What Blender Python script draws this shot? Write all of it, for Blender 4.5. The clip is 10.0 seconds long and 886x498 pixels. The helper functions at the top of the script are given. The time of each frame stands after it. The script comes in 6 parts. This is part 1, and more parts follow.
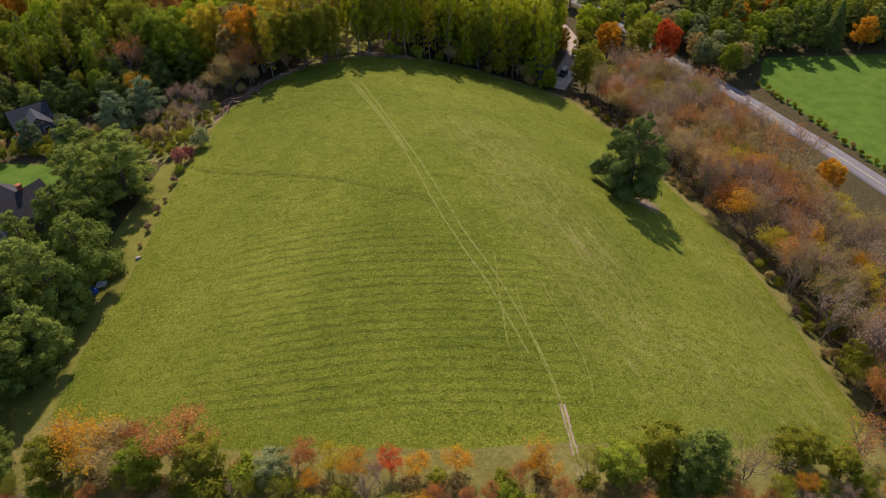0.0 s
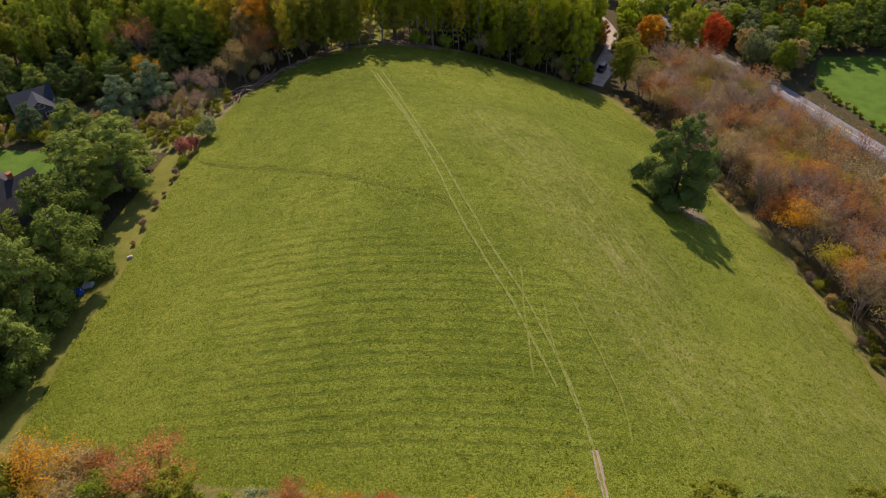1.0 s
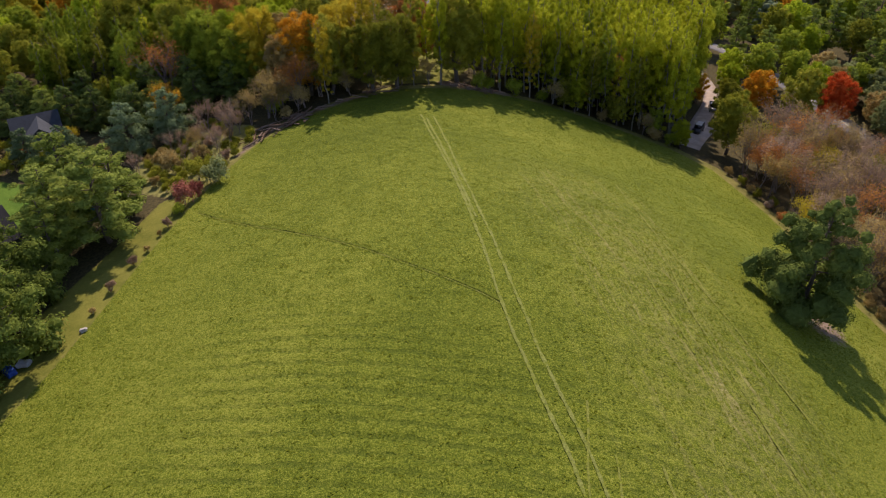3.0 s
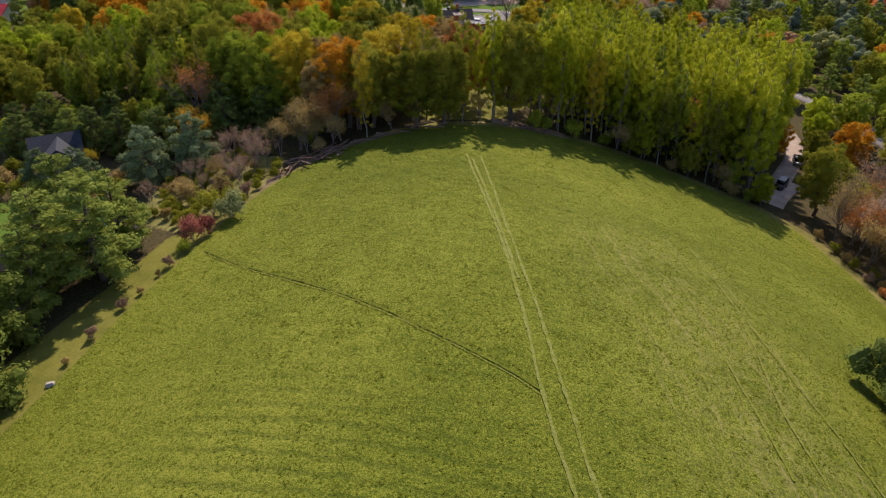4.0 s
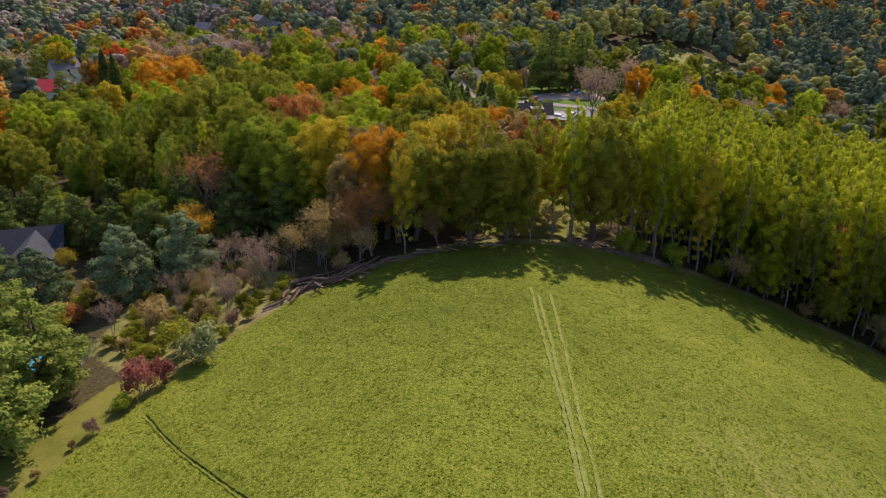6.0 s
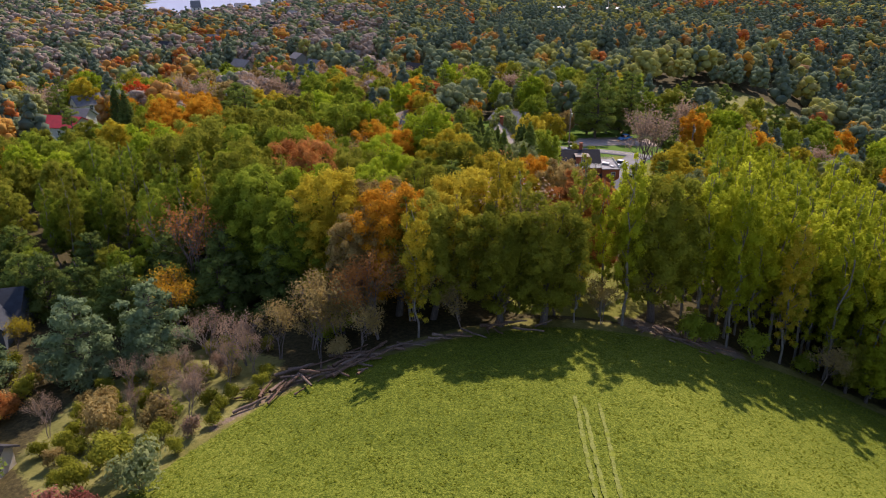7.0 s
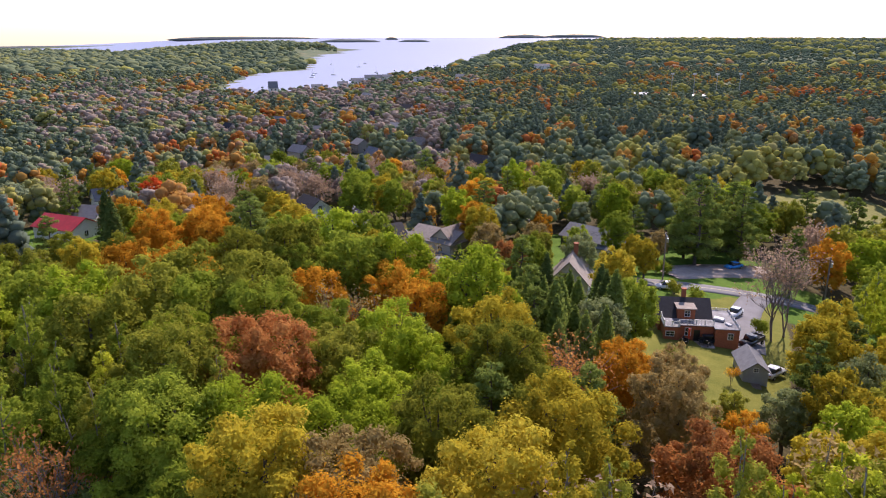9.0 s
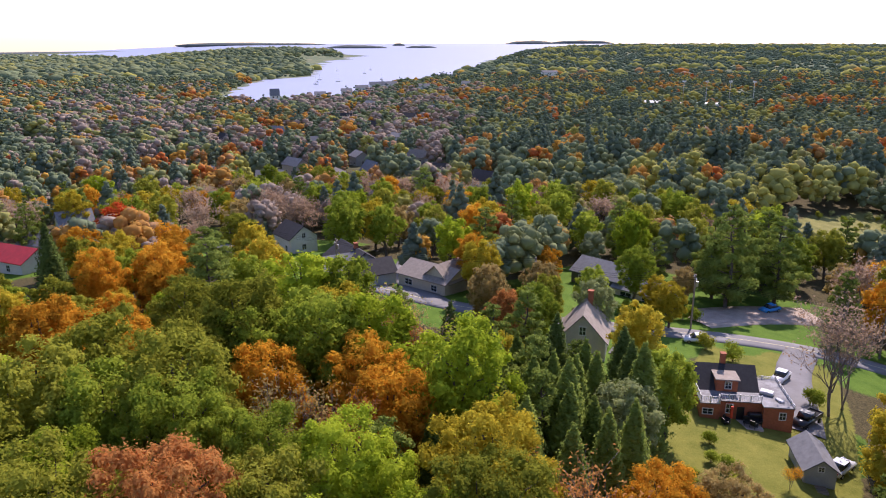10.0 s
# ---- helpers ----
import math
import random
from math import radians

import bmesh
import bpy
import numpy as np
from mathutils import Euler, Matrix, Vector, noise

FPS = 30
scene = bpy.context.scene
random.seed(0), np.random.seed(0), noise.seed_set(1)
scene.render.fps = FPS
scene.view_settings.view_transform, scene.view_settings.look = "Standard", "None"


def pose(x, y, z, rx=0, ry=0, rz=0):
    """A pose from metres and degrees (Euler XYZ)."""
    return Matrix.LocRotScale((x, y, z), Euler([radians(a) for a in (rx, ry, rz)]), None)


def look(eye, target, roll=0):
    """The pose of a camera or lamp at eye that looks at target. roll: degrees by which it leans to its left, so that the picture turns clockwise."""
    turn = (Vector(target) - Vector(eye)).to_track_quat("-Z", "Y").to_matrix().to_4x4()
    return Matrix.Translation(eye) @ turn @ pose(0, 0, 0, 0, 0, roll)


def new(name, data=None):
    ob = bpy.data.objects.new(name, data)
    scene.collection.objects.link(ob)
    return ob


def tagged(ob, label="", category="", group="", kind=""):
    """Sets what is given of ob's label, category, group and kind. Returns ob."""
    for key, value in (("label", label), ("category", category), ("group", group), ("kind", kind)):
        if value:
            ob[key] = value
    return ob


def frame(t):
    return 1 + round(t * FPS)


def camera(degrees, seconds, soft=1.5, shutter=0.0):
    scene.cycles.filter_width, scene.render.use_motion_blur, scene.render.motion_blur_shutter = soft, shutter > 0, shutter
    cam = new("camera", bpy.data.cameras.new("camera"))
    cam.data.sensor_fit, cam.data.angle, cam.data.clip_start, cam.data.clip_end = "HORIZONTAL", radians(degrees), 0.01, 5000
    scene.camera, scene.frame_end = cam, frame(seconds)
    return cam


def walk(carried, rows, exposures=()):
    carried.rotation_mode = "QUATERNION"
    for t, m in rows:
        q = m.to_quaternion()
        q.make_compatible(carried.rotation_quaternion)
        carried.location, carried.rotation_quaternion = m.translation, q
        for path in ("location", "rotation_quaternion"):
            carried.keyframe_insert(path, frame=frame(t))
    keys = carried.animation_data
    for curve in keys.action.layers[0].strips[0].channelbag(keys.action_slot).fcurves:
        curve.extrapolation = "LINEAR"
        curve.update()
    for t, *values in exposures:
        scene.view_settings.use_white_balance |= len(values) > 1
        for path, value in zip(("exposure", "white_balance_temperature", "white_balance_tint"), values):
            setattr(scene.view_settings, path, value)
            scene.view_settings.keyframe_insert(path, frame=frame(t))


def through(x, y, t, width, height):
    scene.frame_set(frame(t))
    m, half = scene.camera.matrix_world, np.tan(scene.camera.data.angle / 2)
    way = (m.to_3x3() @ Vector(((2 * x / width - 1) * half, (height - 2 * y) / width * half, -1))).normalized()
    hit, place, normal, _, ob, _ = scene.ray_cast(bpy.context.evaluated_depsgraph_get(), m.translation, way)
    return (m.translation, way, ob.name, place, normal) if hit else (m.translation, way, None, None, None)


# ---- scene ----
# camera: t, x, y, z, yaw, pitch, roll
cam = camera(63.0, 10.0, soft=1.1)
PATH = [
    (0.0, -0.00, 0.00, 74.41, 2.00, -39.48, -2.41),
    (0.5, 0.32, 4.68, 71.48, 3.41, -39.61, -2.39),
    (1.0, 0.53, 9.70, 68.63, 4.78, -39.68, -2.35),
    (1.5, 0.68, 15.04, 65.86, 6.14, -39.72, -2.31),
    (2.0, 0.83, 20.67, 63.13, 7.30, -38.71, -2.23),
    (2.5, 0.92, 26.56, 60.32, 8.95, -37.27, -2.07),
    (4.0, 0.13, 45.15, 51.27, 16.10, -32.55, -1.26),
    (4.5, -0.73, 51.38, 48.95, 18.36, -30.85, -1.08),
    (5.0, -1.88, 57.60, 47.05, 19.90, -28.90, -0.89),
    (5.5, -3.32, 63.94, 45.41, 21.23, -27.01, -0.73),
    (7.0, -10.19, 86.84, 40.92, 25.89, -22.43, -0.62),
    (7.5, -13.29, 95.32, 40.37, 27.96, -20.79, -0.40),
    (8.0, -16.68, 103.95, 40.34, 29.81, -19.39, -0.26),
    (8.5, -20.25, 112.74, 40.66, 31.10, -17.83, -0.23),
    (9.0, -23.92, 121.48, 40.95, 31.80, -16.43, -0.18),
    (9.5, -27.80, 130.10, 41.22, 32.08, -16.12, -0.18),
    (10.0, -31.95, 138.64, 41.62, 32.37, -16.00, -0.17),
]
walk(cam, [(t, pose(x, y, z, 0, 0, yaw) @ pose(0, 0, 0, 90 + pitch) @ pose(0, 0, 0, 0, 0, roll)) for t, x, y, z, yaw, pitch, roll in PATH],
     exposures=[(0, 0.03, 6700, 23), (5.5, 0.10, 6650, 23), (7.5, 0.25, 6350, 27), (9.0, 0.40, 6200, 29), (10.0, 0.46, 6100, 30)])

# ---- world, sun ----
SUN_AZ, SUN_EL = 7.0, 42.5          # degrees left of straight ahead, and up
world = bpy.data.worlds.new("sky")
scene.world = world
world.use_nodes = True
wn = world.node_tree.nodes
sky = wn.new("ShaderNodeTexSky")
sky.sky_type = "NISHITA"
sky.sun_disc = False
sky.sun_elevation = radians(SUN_EL)
sky.sun_rotation = radians(-SUN_AZ)
sky.air_density, sky.dust_density, sky.ozone_density = 1.0, 0.5, 1.5
wn["Background"].inputs["Strength"].default_value = 0.15
world.node_tree.links.new(sky.outputs[0], wn["Background"].inputs["Color"])
sun = new("sun", bpy.data.lights.new("sun", "SUN"))
sun.data.energy, sun.data.angle, sun.data.color = 4.8, radians(0.6), (1.0, 0.90, 0.74)
s_dir = Vector((-math.sin(radians(SUN_AZ)) * math.cos(radians(SUN_EL)), math.cos(radians(SUN_AZ)) * math.cos(radians(SUN_EL)), math.sin(radians(SUN_EL))))
sun.matrix_world = look(s_dir * 300, (0, 0, 0))


# ---- materials ----
class Nodes:
    """Short hand for a node material."""

    def __init__(self, name):
        self.mat = bpy.data.materials.new(name)
        self.mat.use_nodes = True
        self.t = self.mat.node_tree
        self.t.nodes.clear()
        self.out = self.t.nodes.new("ShaderNodeOutputMaterial")

    def n(self, kind, **inputs):
        node = self.t.nodes.new("ShaderNode" + kind)
        for key, value in inputs.items():
            self.set(node, key.replace("_", " "), value)
        return node

    def set(self, node, key, value):
        sock = node.inputs[int(key[1:])] if key[0] == "i" and key[1:].isdigit() else node.inputs[key]
        if isinstance(value, bpy.types.NodeSocket):
            self.t.links.new(value, sock)
        else:
            sock.default_value = value

    def math(self, op, a, b=0.0, clamp=False):
        node = self.n("Math", i0=a, i1=b)
        node.operation, node.use_clamp = op, clamp
        return node.outputs[0]

    def mix(self, f, a, b, blend="MIX"):
        node = self.t.nodes.new("ShaderNodeMix")
        node.data_type, node.blend_type = "RGBA", blend
        for k, v in ((0, f), (6, a), (7, b)):
            if isinstance(v, bpy.types.NodeSocket):
                self.t.links.new(v, node.inputs[k])
            elif k:
                node.inputs[k].default_value = (*v, 1)
            else:
                node.inputs[k].default_value = v
        return node.outputs[2]

    def noise(self, scale, detail=3.0, rough=0.55, vec=None, dist=0.0):
        node = self.n("TexNoise", Scale=scale, Detail=detail, Roughness=rough, Distortion=dist)
        self.t.links.new(vec or self.pos(), node.inputs["Vector"])
        return node.outputs[0]

    def pos(self):
        return self.n("NewGeometry").outputs["Position"]

    def obj(self):
        return self.n("TexCoord").outputs["Object"]

    def ramp(self, f, *stops):
        node = self.n("ValToRGB", Fac=f)
        e = node.color_ramp.elements
        while len(e) < len(stops):
            e.new(0.5)
        for k, (p, c) in enumerate(stops):
            e[k].position, e[k].color = p, (*c, 1) if isinstance(c, tuple) else (c, c, c, 1)
        return node.outputs[0]

    def attr(self, name):
        node = self.t.nodes.new("ShaderNodeAttribute")
        node.attribute_name = name
        return node.outputs["Fac"]

    def scaled(self, vec, sx, sy, sz, rz=0.0):
        node = self.n("Mapping", Vector=vec, Scale=(sx, sy, sz), Rotation=(0, 0, rz))
        return node.outputs[0]

    def surface(self, shader):
        self.t.links.new(shader, self.out.inputs["Surface"])
        return self.mat

    def bsdf(self, color, rough=0.8, metal=0.0, bump=None, strength=0.3, dist=0.1, spec=0.3):
        node = self.n("BsdfPrincipled", Roughness=rough, Metallic=metal)
        self.set(node, "Base Color", color if isinstance(color, bpy.types.NodeSocket) else (*color, 1))
        node.inputs["Specular IOR Level"].default_value = spec
        if bump is not None:
            b = self.n("Bump", Strength=strength, Distance=dist, Height=bump)
            self.t.links.new(b.outputs[0], node.inputs["Normal"])
        return self.surface(node.outputs[0])


def plain(name, color, rough=0.8, metal=0.0, scale=3.0, vary=0.25, strength=0.2, spec=0.3):
    """A worn surface: one colour, two scales of stains, a fine bump."""
    m = Nodes(name)
    v = m.obj()
    a = m.noise(scale, 4, 0.6, v)
    b = m.noise(scale * 9, 2, 0.5, v)
    f = m.math("ADD", m.math("MULTIPLY", a, 0.7), m.math("MULTIPLY", b, 0.3))
    dark, light = tuple(c * (1 - vary) for c in color), tuple(min(1, c * (1 + vary)) for c in color)
    return m.bsdf(m.ramp(f, (0.3, dark), (0.7, light)), rough, metal, b, strength, 0.02, spec)


def leaf_material(name, dark, mid, light, through=0.5):
    """Leaves that let some light through; they vary from leaf to leaf, within a crown and from tree to tree."""
    m = Nodes(name)
    isl = m.n("NewGeometry").outputs["Random Per Island"]
    big = m.noise(0.35, 2, 0.6)
    tree = m.n("ObjectInfo").outputs["Random"]
    f = m.math("ADD", m.math("ADD", 0.09, m.math("MULTIPLY", isl, 0.14)), m.math("ADD", m.math("MULTIPLY", big, 0.66), m.math("MULTIPLY", m.math("SUBTRACT", tree, 0.5), 0.34)))
    col = m.ramp(f, (0.15, dark), (0.5, mid), (0.85, light))
    d = m.n("BsdfDiffuse", Color=col)
    t = m.n("BsdfTranslucent", Color=col)
    mx = m.n("MixShader", Fac=through)
    m.t.links.new(d.outputs[0], mx.inputs[1])
    m.t.links.new(t.outputs[0], mx.inputs[2])
    return m.surface(mx.outputs[0])


LEAF = {
    "green": leaf_material("leaf_green", (0.13, 0.17, 0.018), (0.285, 0.345, 0.034), (0.45, 0.50, 0.06)),
    "lime": leaf_material("leaf_lime", (0.22, 0.255, 0.016), (0.45, 0.48, 0.032), (0.66, 0.66, 0.06), 0.6),
    "olive": leaf_material("leaf_olive", (0.14, 0.148, 0.016), (0.30, 0.305, 0.035), (0.44, 0.43, 0.06)),
    "bright": leaf_material("leaf_bright", (0.165, 0.21, 0.014), (0.36, 0.44, 0.028), (0.55, 0.61, 0.05)),
    "grey": leaf_material("leaf_grey", (0.14, 0.17, 0.065), (0.30, 0.335, 0.135), (0.47, 0.49, 0.23)),
    "yellow": leaf_material("leaf_yellow", (0.28, 0.22, 0.018), (0.54, 0.43, 0.035), (0.68, 0.56, 0.07)),
    "orange": leaf_material("leaf_orange", (0.36, 0.17, 0.016), (0.68, 0.345, 0.028), (0.76, 0.49, 0.05)),
    "red": leaf_material("leaf_red", (0.36, 0.06, 0.02), (0.66, 0.135, 0.035), (0.74, 0.24, 0.05)),
    "rust": leaf_material("leaf_rust", (0.27, 0.11, 0.035), (0.54, 0.235, 0.07), (0.64, 0.35, 0.11)),
    "brown": leaf_material("leaf_brown", (0.22, 0.145, 0.095), (0.40, 0.275, 0.185), (0.52, 0.385, 0.27)),
    "tan": leaf_material("leaf_tan", (0.23, 0.17, 0.06), (0.44, 0.325, 0.12), (0.58, 0.45, 0.19)),
    "pine": leaf_material("needle_pine", (0.095, 0.13, 0.026), (0.22, 0.275, 0.054), (0.36, 0.415, 0.09), 0.38),
    "spruce": leaf_material("needle_spruce", (0.05, 0.075, 0.02), (0.12, 0.16, 0.038), (0.21, 0.26, 0.065), 0.25),
    "bluegreen": leaf_material("needle_blue", (0.08, 0.115, 0.05), (0.18, 0.24, 0.11), (0.30, 0.37, 0.185), 0.3),
    "crimson": leaf_material("leaf_crimson", (0.19, 0.065, 0.05), (0.40, 0.14, 0.10), (0.53, 0.25, 0.175)),
}


def bark_material(name, dark, light):
    m = Nodes(name)
    v = m.scaled(m.obj(), 6, 6, 1.2)
    f = m.noise(1.6, 5, 0.65, v)
    return m.bsdf(m.ramp(f, (0.3, dark), (0.7, light)), 0.9, 0, f, 0.6, 0.05)


BARK = bark_material("bark", (0.06, 0.045, 0.035), (0.17, 0.135, 0.11))
PALE = bark_material("bark_pale", (0.12, 0.105, 0.085), (0.31, 0.275, 0.225))
GREYBARK = bark_material("bark_grey", (0.14, 0.11, 0.098), (0.31, 0.25, 0.222))

M_ROOF_GREY = plain("shingle_grey", (0.17, 0.17, 0.18), 0.85, scale=1.5)
M_ROOF_DARK = plain("shingle_dark", (0.045, 0.042, 0.045), 0.85, scale=1.5)
M_ROOF_TAN = plain("shingle_tan", (0.30, 0.25, 0.21), 0.85, scale=1.5)
M_ROOF_RED = plain("metal_red", (0.42, 0.03, 0.03), 0.45, scale=0.8)
M_BRICK = plain("brick", (0.36, 0.115, 0.055), 0.85, scale=3)
M_WHITE = plain("paint_white", (0.66, 0.65, 0.63), 0.55, scale=1.2, vary=0.08)
M_GREYWALL = plain("siding_grey", (0.36, 0.37, 0.36), 0.7, scale=1.2, vary=0.12)
M_DARKWALL = plain("siding_dark", (0.10, 0.10, 0.085), 0.7, scale=1.2, vary=0.15)
M_TANWALL = plain("siding_tan", (0.56, 0.49, 0.39), 0.7, scale=1.2, vary=0.12)
M_GLASS = plain("window_glass", (0.02, 0.025, 0.03), 0.08, scale=1, vary=0.1, strength=0.0, spec=0.8)
M_BLACK = plain("black_paint", (0.012, 0.012, 0.014), 0.3, scale=2, vary=0.2, strength=0.02, spec=0.6)
M_TYRE = plain("rubber", (0.02, 0.02, 0.02), 0.9, scale=8)
M_STEEL = plain("steel", (0.5, 0.5, 0.5), 0.35, 0.9, scale=4, vary=0.15)
M_WOOD = plain("weathered_wood", (0.27, 0.21, 0.16), 0.85, scale=2)
M_ASPHALT = plain("asphalt", (0.19, 0.182, 0.185), 0.9, scale=0.3, vary=0.2)
M_GRAVEL = plain("gravel", (0.40, 0.32, 0.265), 0.95, scale=0.5, vary=0.3, strength=0.5)
M_BLUE = plain("blue_cover", (0.05, 0.32, 0.72), 0.5, scale=1.0)


def ground_material():
    m = Nodes("ground")
    p = m.pos()
    big, mid, fine = m.noise(0.035, 3, 0.6, p), m.noise(0.35, 4, 0.6, p), m.noise(2.6, 4, 0.7, p)
    tuft = m.noise(1.7, 4, 0.7, p)
    # hayfield
    grain, speck = m.noise(4.6, 3, 0.7, p), m.noise(11.0, 2, 0.6, p)

    def off(v, k):
        return m.math("MULTIPLY", m.math("SUBTRACT", v, 0.5), k)

    f = m.math("ADD", m.math("ADD", m.math("ADD", 0.5, off(speck, 1.3)), off(grain, 1.0)), m.math("ADD", off(tuft, 0.3), m.math("ADD", off(mid, 0.22), off(big, 0.5))))
    field = m.ramp(f, (0.27, (0.056, 0.078, 0.007)), (0.42, (0.102, 0.131, 0.011)), (0.56, (0.152, 0.180, 0.016)), (0.74, (0.245, 0.255, 0.038)))
    dry = m.ramp(m.math("ADD", m.math("MULTIPLY", fine, 0.5), m.math("MULTIPLY", mid, 0.5)), (0.35, (0.19, 0.16, 0.055)), (0.65, (0.38, 0.32, 0.14)))
    # cut rows that cross the near half of the hill
    sep = m.n("SeparateXYZ", Vector=p)
    px, py = sep.outputs[0], sep.outputs[1]
    bow = m.math("ADD", m.math("MULTIPLY", m.math("SINE", m.math("DIVIDE", px, 13.0)), 1.6), m.math("MULTIPLY", m.math("SINE", m.math("ADD", m.math("DIVIDE", px, 4.7), m.math("DIVIDE", py, 9.0))), 0.5))
    row = m.math("SINE", m.math("ADD", m.math("MULTIPLY", py, 4.1), m.math("ADD", bow, m.math("MULTIPLY", mid, 5.5))))
    rows = m.math("MULTIPLY", m.attr("rows"), m.math("MULTIPLY", m.ramp(row, (0.1, 0.0), (0.9, 1.0)), m.ramp(m.noise(0.9, 4, 0.75, p), (0.34, 0.0), (0.58, 1.0))))
    field = m.mix(m.math("MULTIPLY", rows, 0.42), field, (0.055, 0.08, 0.01))
    # dry streaks left by the mower's turns down the eastern slope
    across = m.math("ADD", m.math("MULTIPLY", px, 0.935), m.math("ADD", m.math("MULTIPLY", py, 0.354), m.math("MULTIPLY", mid, 1.2)))
    along = m.math("SUBTRACT", m.math("MULTIPLY", py, 0.935), m.math("MULTIPLY", px, 0.354))
    lanes = m.n("CombineXYZ", X=across, Y=m.math("MULTIPLY", along, 0.035)).outputs[0]
    streak = m.math("MULTIPLY", m.ramp(m.noise(1.5, 4, 0.65, lanes), (0.52, 0.0), (0.62, 1.0)), m.ramp(fine, (0.3, 0.25), (0.6, 1.0)))
    dryf = m.math("MULTIPLY", m.math("MULTIPLY", m.attr("dry"), 0.8), m.math("MAXIMUM", streak, m.math("MULTIPLY", m.ramp(m.noise(0.8, 5, 0.7, p), (0.42, 0.0), (0.64, 1.0)), 0.4)), True)
    field = m.mix(dryf, field, dry)
    lawn = m.ramp(m.math("ADD", m.math("MULTIPLY", mid, 0.6), m.math("MULTIPLY", fine, 0.4)), (0.3, (0.055, 0.115, 0.012)), (0.7, (0.125, 0.205, 0.026)))
    strip = m.ramp(m.math("ADD", m.math("MULTIPLY", mid, 0.6), m.math("MULTIPLY", fine, 0.4)), (0.3, (0.11, 0.125, 0.018)), (0.7, (0.235, 0.22, 0.046)))
    verge = m.ramp(m.math("ADD", m.math("MULTIPLY", mid, 0.5), m.math("MULTIPLY", fine, 0.5)), (0.3, (0.09, 0.095, 0.02)), (0.5, (0.18, 0.165, 0.045)), (0.7, (0.30, 0.25, 0.09)))
    duff = m.ramp(fine, (0.3, (0.035, 0.03, 0.015)), (0.55, (0.085, 0.07, 0.03)), (0.75, (0.15, 0.11, 0.05)))
    soil = m.ramp(m.math("ADD", m.math("MULTIPLY", mid, 0.5), m.math("MULTIPLY", fine, 0.5)), (0.3, (0.12, 0.085, 0.06)), (0.7, (0.34, 0.25, 0.18)))
    moor = m.ramp(m.math("ADD", m.math("MULTIPLY", mid, 0.6), m.math("MULTIPLY", fine, 0.4)), (0.3, (0.125, 0.13, 0.035)), (0.55, (0.235, 0.22, 0.07)), (0.72, (0.34, 0.30, 0.12)))
    ragged = m.math("MULTIPLY", m.math("SUBTRACT", tuft, 0.5), 0.7)

    def mask(name):
        return m.ramp(m.math("ADD", m.attr(name), ragged), (0.42, 0.0), (0.58, 1.0))

    c = m.mix(mask("verge"), duff, verge)
    c = m.mix(mask("field"), c, field)
    c = m.mix(mask("lawn"), c, lawn)
    c = m.mix(mask("strip"), c, strip)
    c = m.mix(mask("moor"), c, moor)
    c = m.mix(mask("soil"), c, soil)
    # distant ground: bluish haze put into the colour, as in the far woods
    far = m.ramp(m.noise(0.02, 6, 0.75, p), (0.32, (0.09, 0.12, 0.075)), (0.5, (0.13, 0.16, 0.09)), (0.6, (0.18, 0.18, 0.10)), (0.72, (0.24, 0.19, 0.12)))
    c = m.mix(m.attr("woods"), c, far)
    h = m.math("SUBTRACT", m.math("ADD", m.math("MULTIPLY", grain, 0.7), m.math("MULTIPLY", tuft, 0.5)), m.math("MULTIPLY", rows, 0.5))
    return m.bsdf(c, 0.95, 0, h, 0.6, 0.16, 0.1)


# ---- the lie of the land ----
def step(a, b, x):
    t = np.clip((x - a) / (b - a), 0, 1)
    return t * t * (3 - 2 * t)


def seg_dist(x, y, line):
    """Distance from points to a broken line."""
    best = np.full(np.shape(x), 1e9)
    for (ax, ay), (bx, by) in zip(line, line[1:]):
        dx, dy = bx - ax, by - ay
        t = np.clip(((x - ax) * dx + (y - ay) * dy) / (dx * dx + dy * dy + 1e-9), 0, 1)
        best = np.minimum(best, np.hypot(x - ax - t * dx, y - ay - t * dy))
    return best


def inside(x, y, poly):
    """Signed distance to a closed line: plus inside."""
    odd = np.zeros(np.shape(x), bool)
    for (ax, ay), (bx, by) in zip(poly, poly[1:] + poly[:1]):
        cross = (ay > y) != (by > y)
        odd ^= cross & (x < (bx - ax) * (y - ay) / (by - ay + 1e-12) + ax)
    d = seg_dist(x, y, poly + poly[:1])
    return np.where(odd, d, -d)


SEA = -22.0


def bearing(az, d):
    return (-32 - d * math.sin(radians(az)), 139 + d * math.cos(radians(az)))


BAY = [bearing(a, d) for a, d in ((48.8, 880), (47.0, 1130), (45.5, 1330), (42.6, 1420), (41.6, 1520), (41.9, 1750), (43.4, 2200), (43.0, 2500), (40.3, 2800), (40.2, 3000), (43.0, 3300), (58, 3300), (70, 3200),
                                  (72, 4980), (15, 4980), (17.5, 4700), (22.0, 4300), (24.6, 3600), (26.6, 2750), (29.2, 2000), (32.1, 1430), (35.5, 1160), (38.6, 1010), (41.5, 880), (44.6, 810), (47.0, 820))]


def sea_level(x, y):
    """Height of the water: it meets the sky a little higher straight ahead than far to the west."""
    d = np.hypot(x + 32, y - 139)
    az = np.degrees(np.arctan2(-(x + 32), y - 139))
    return SEA + 52 * step(2000, 5200, d) * (0.04 + 0.96 * step(62, 46, az))


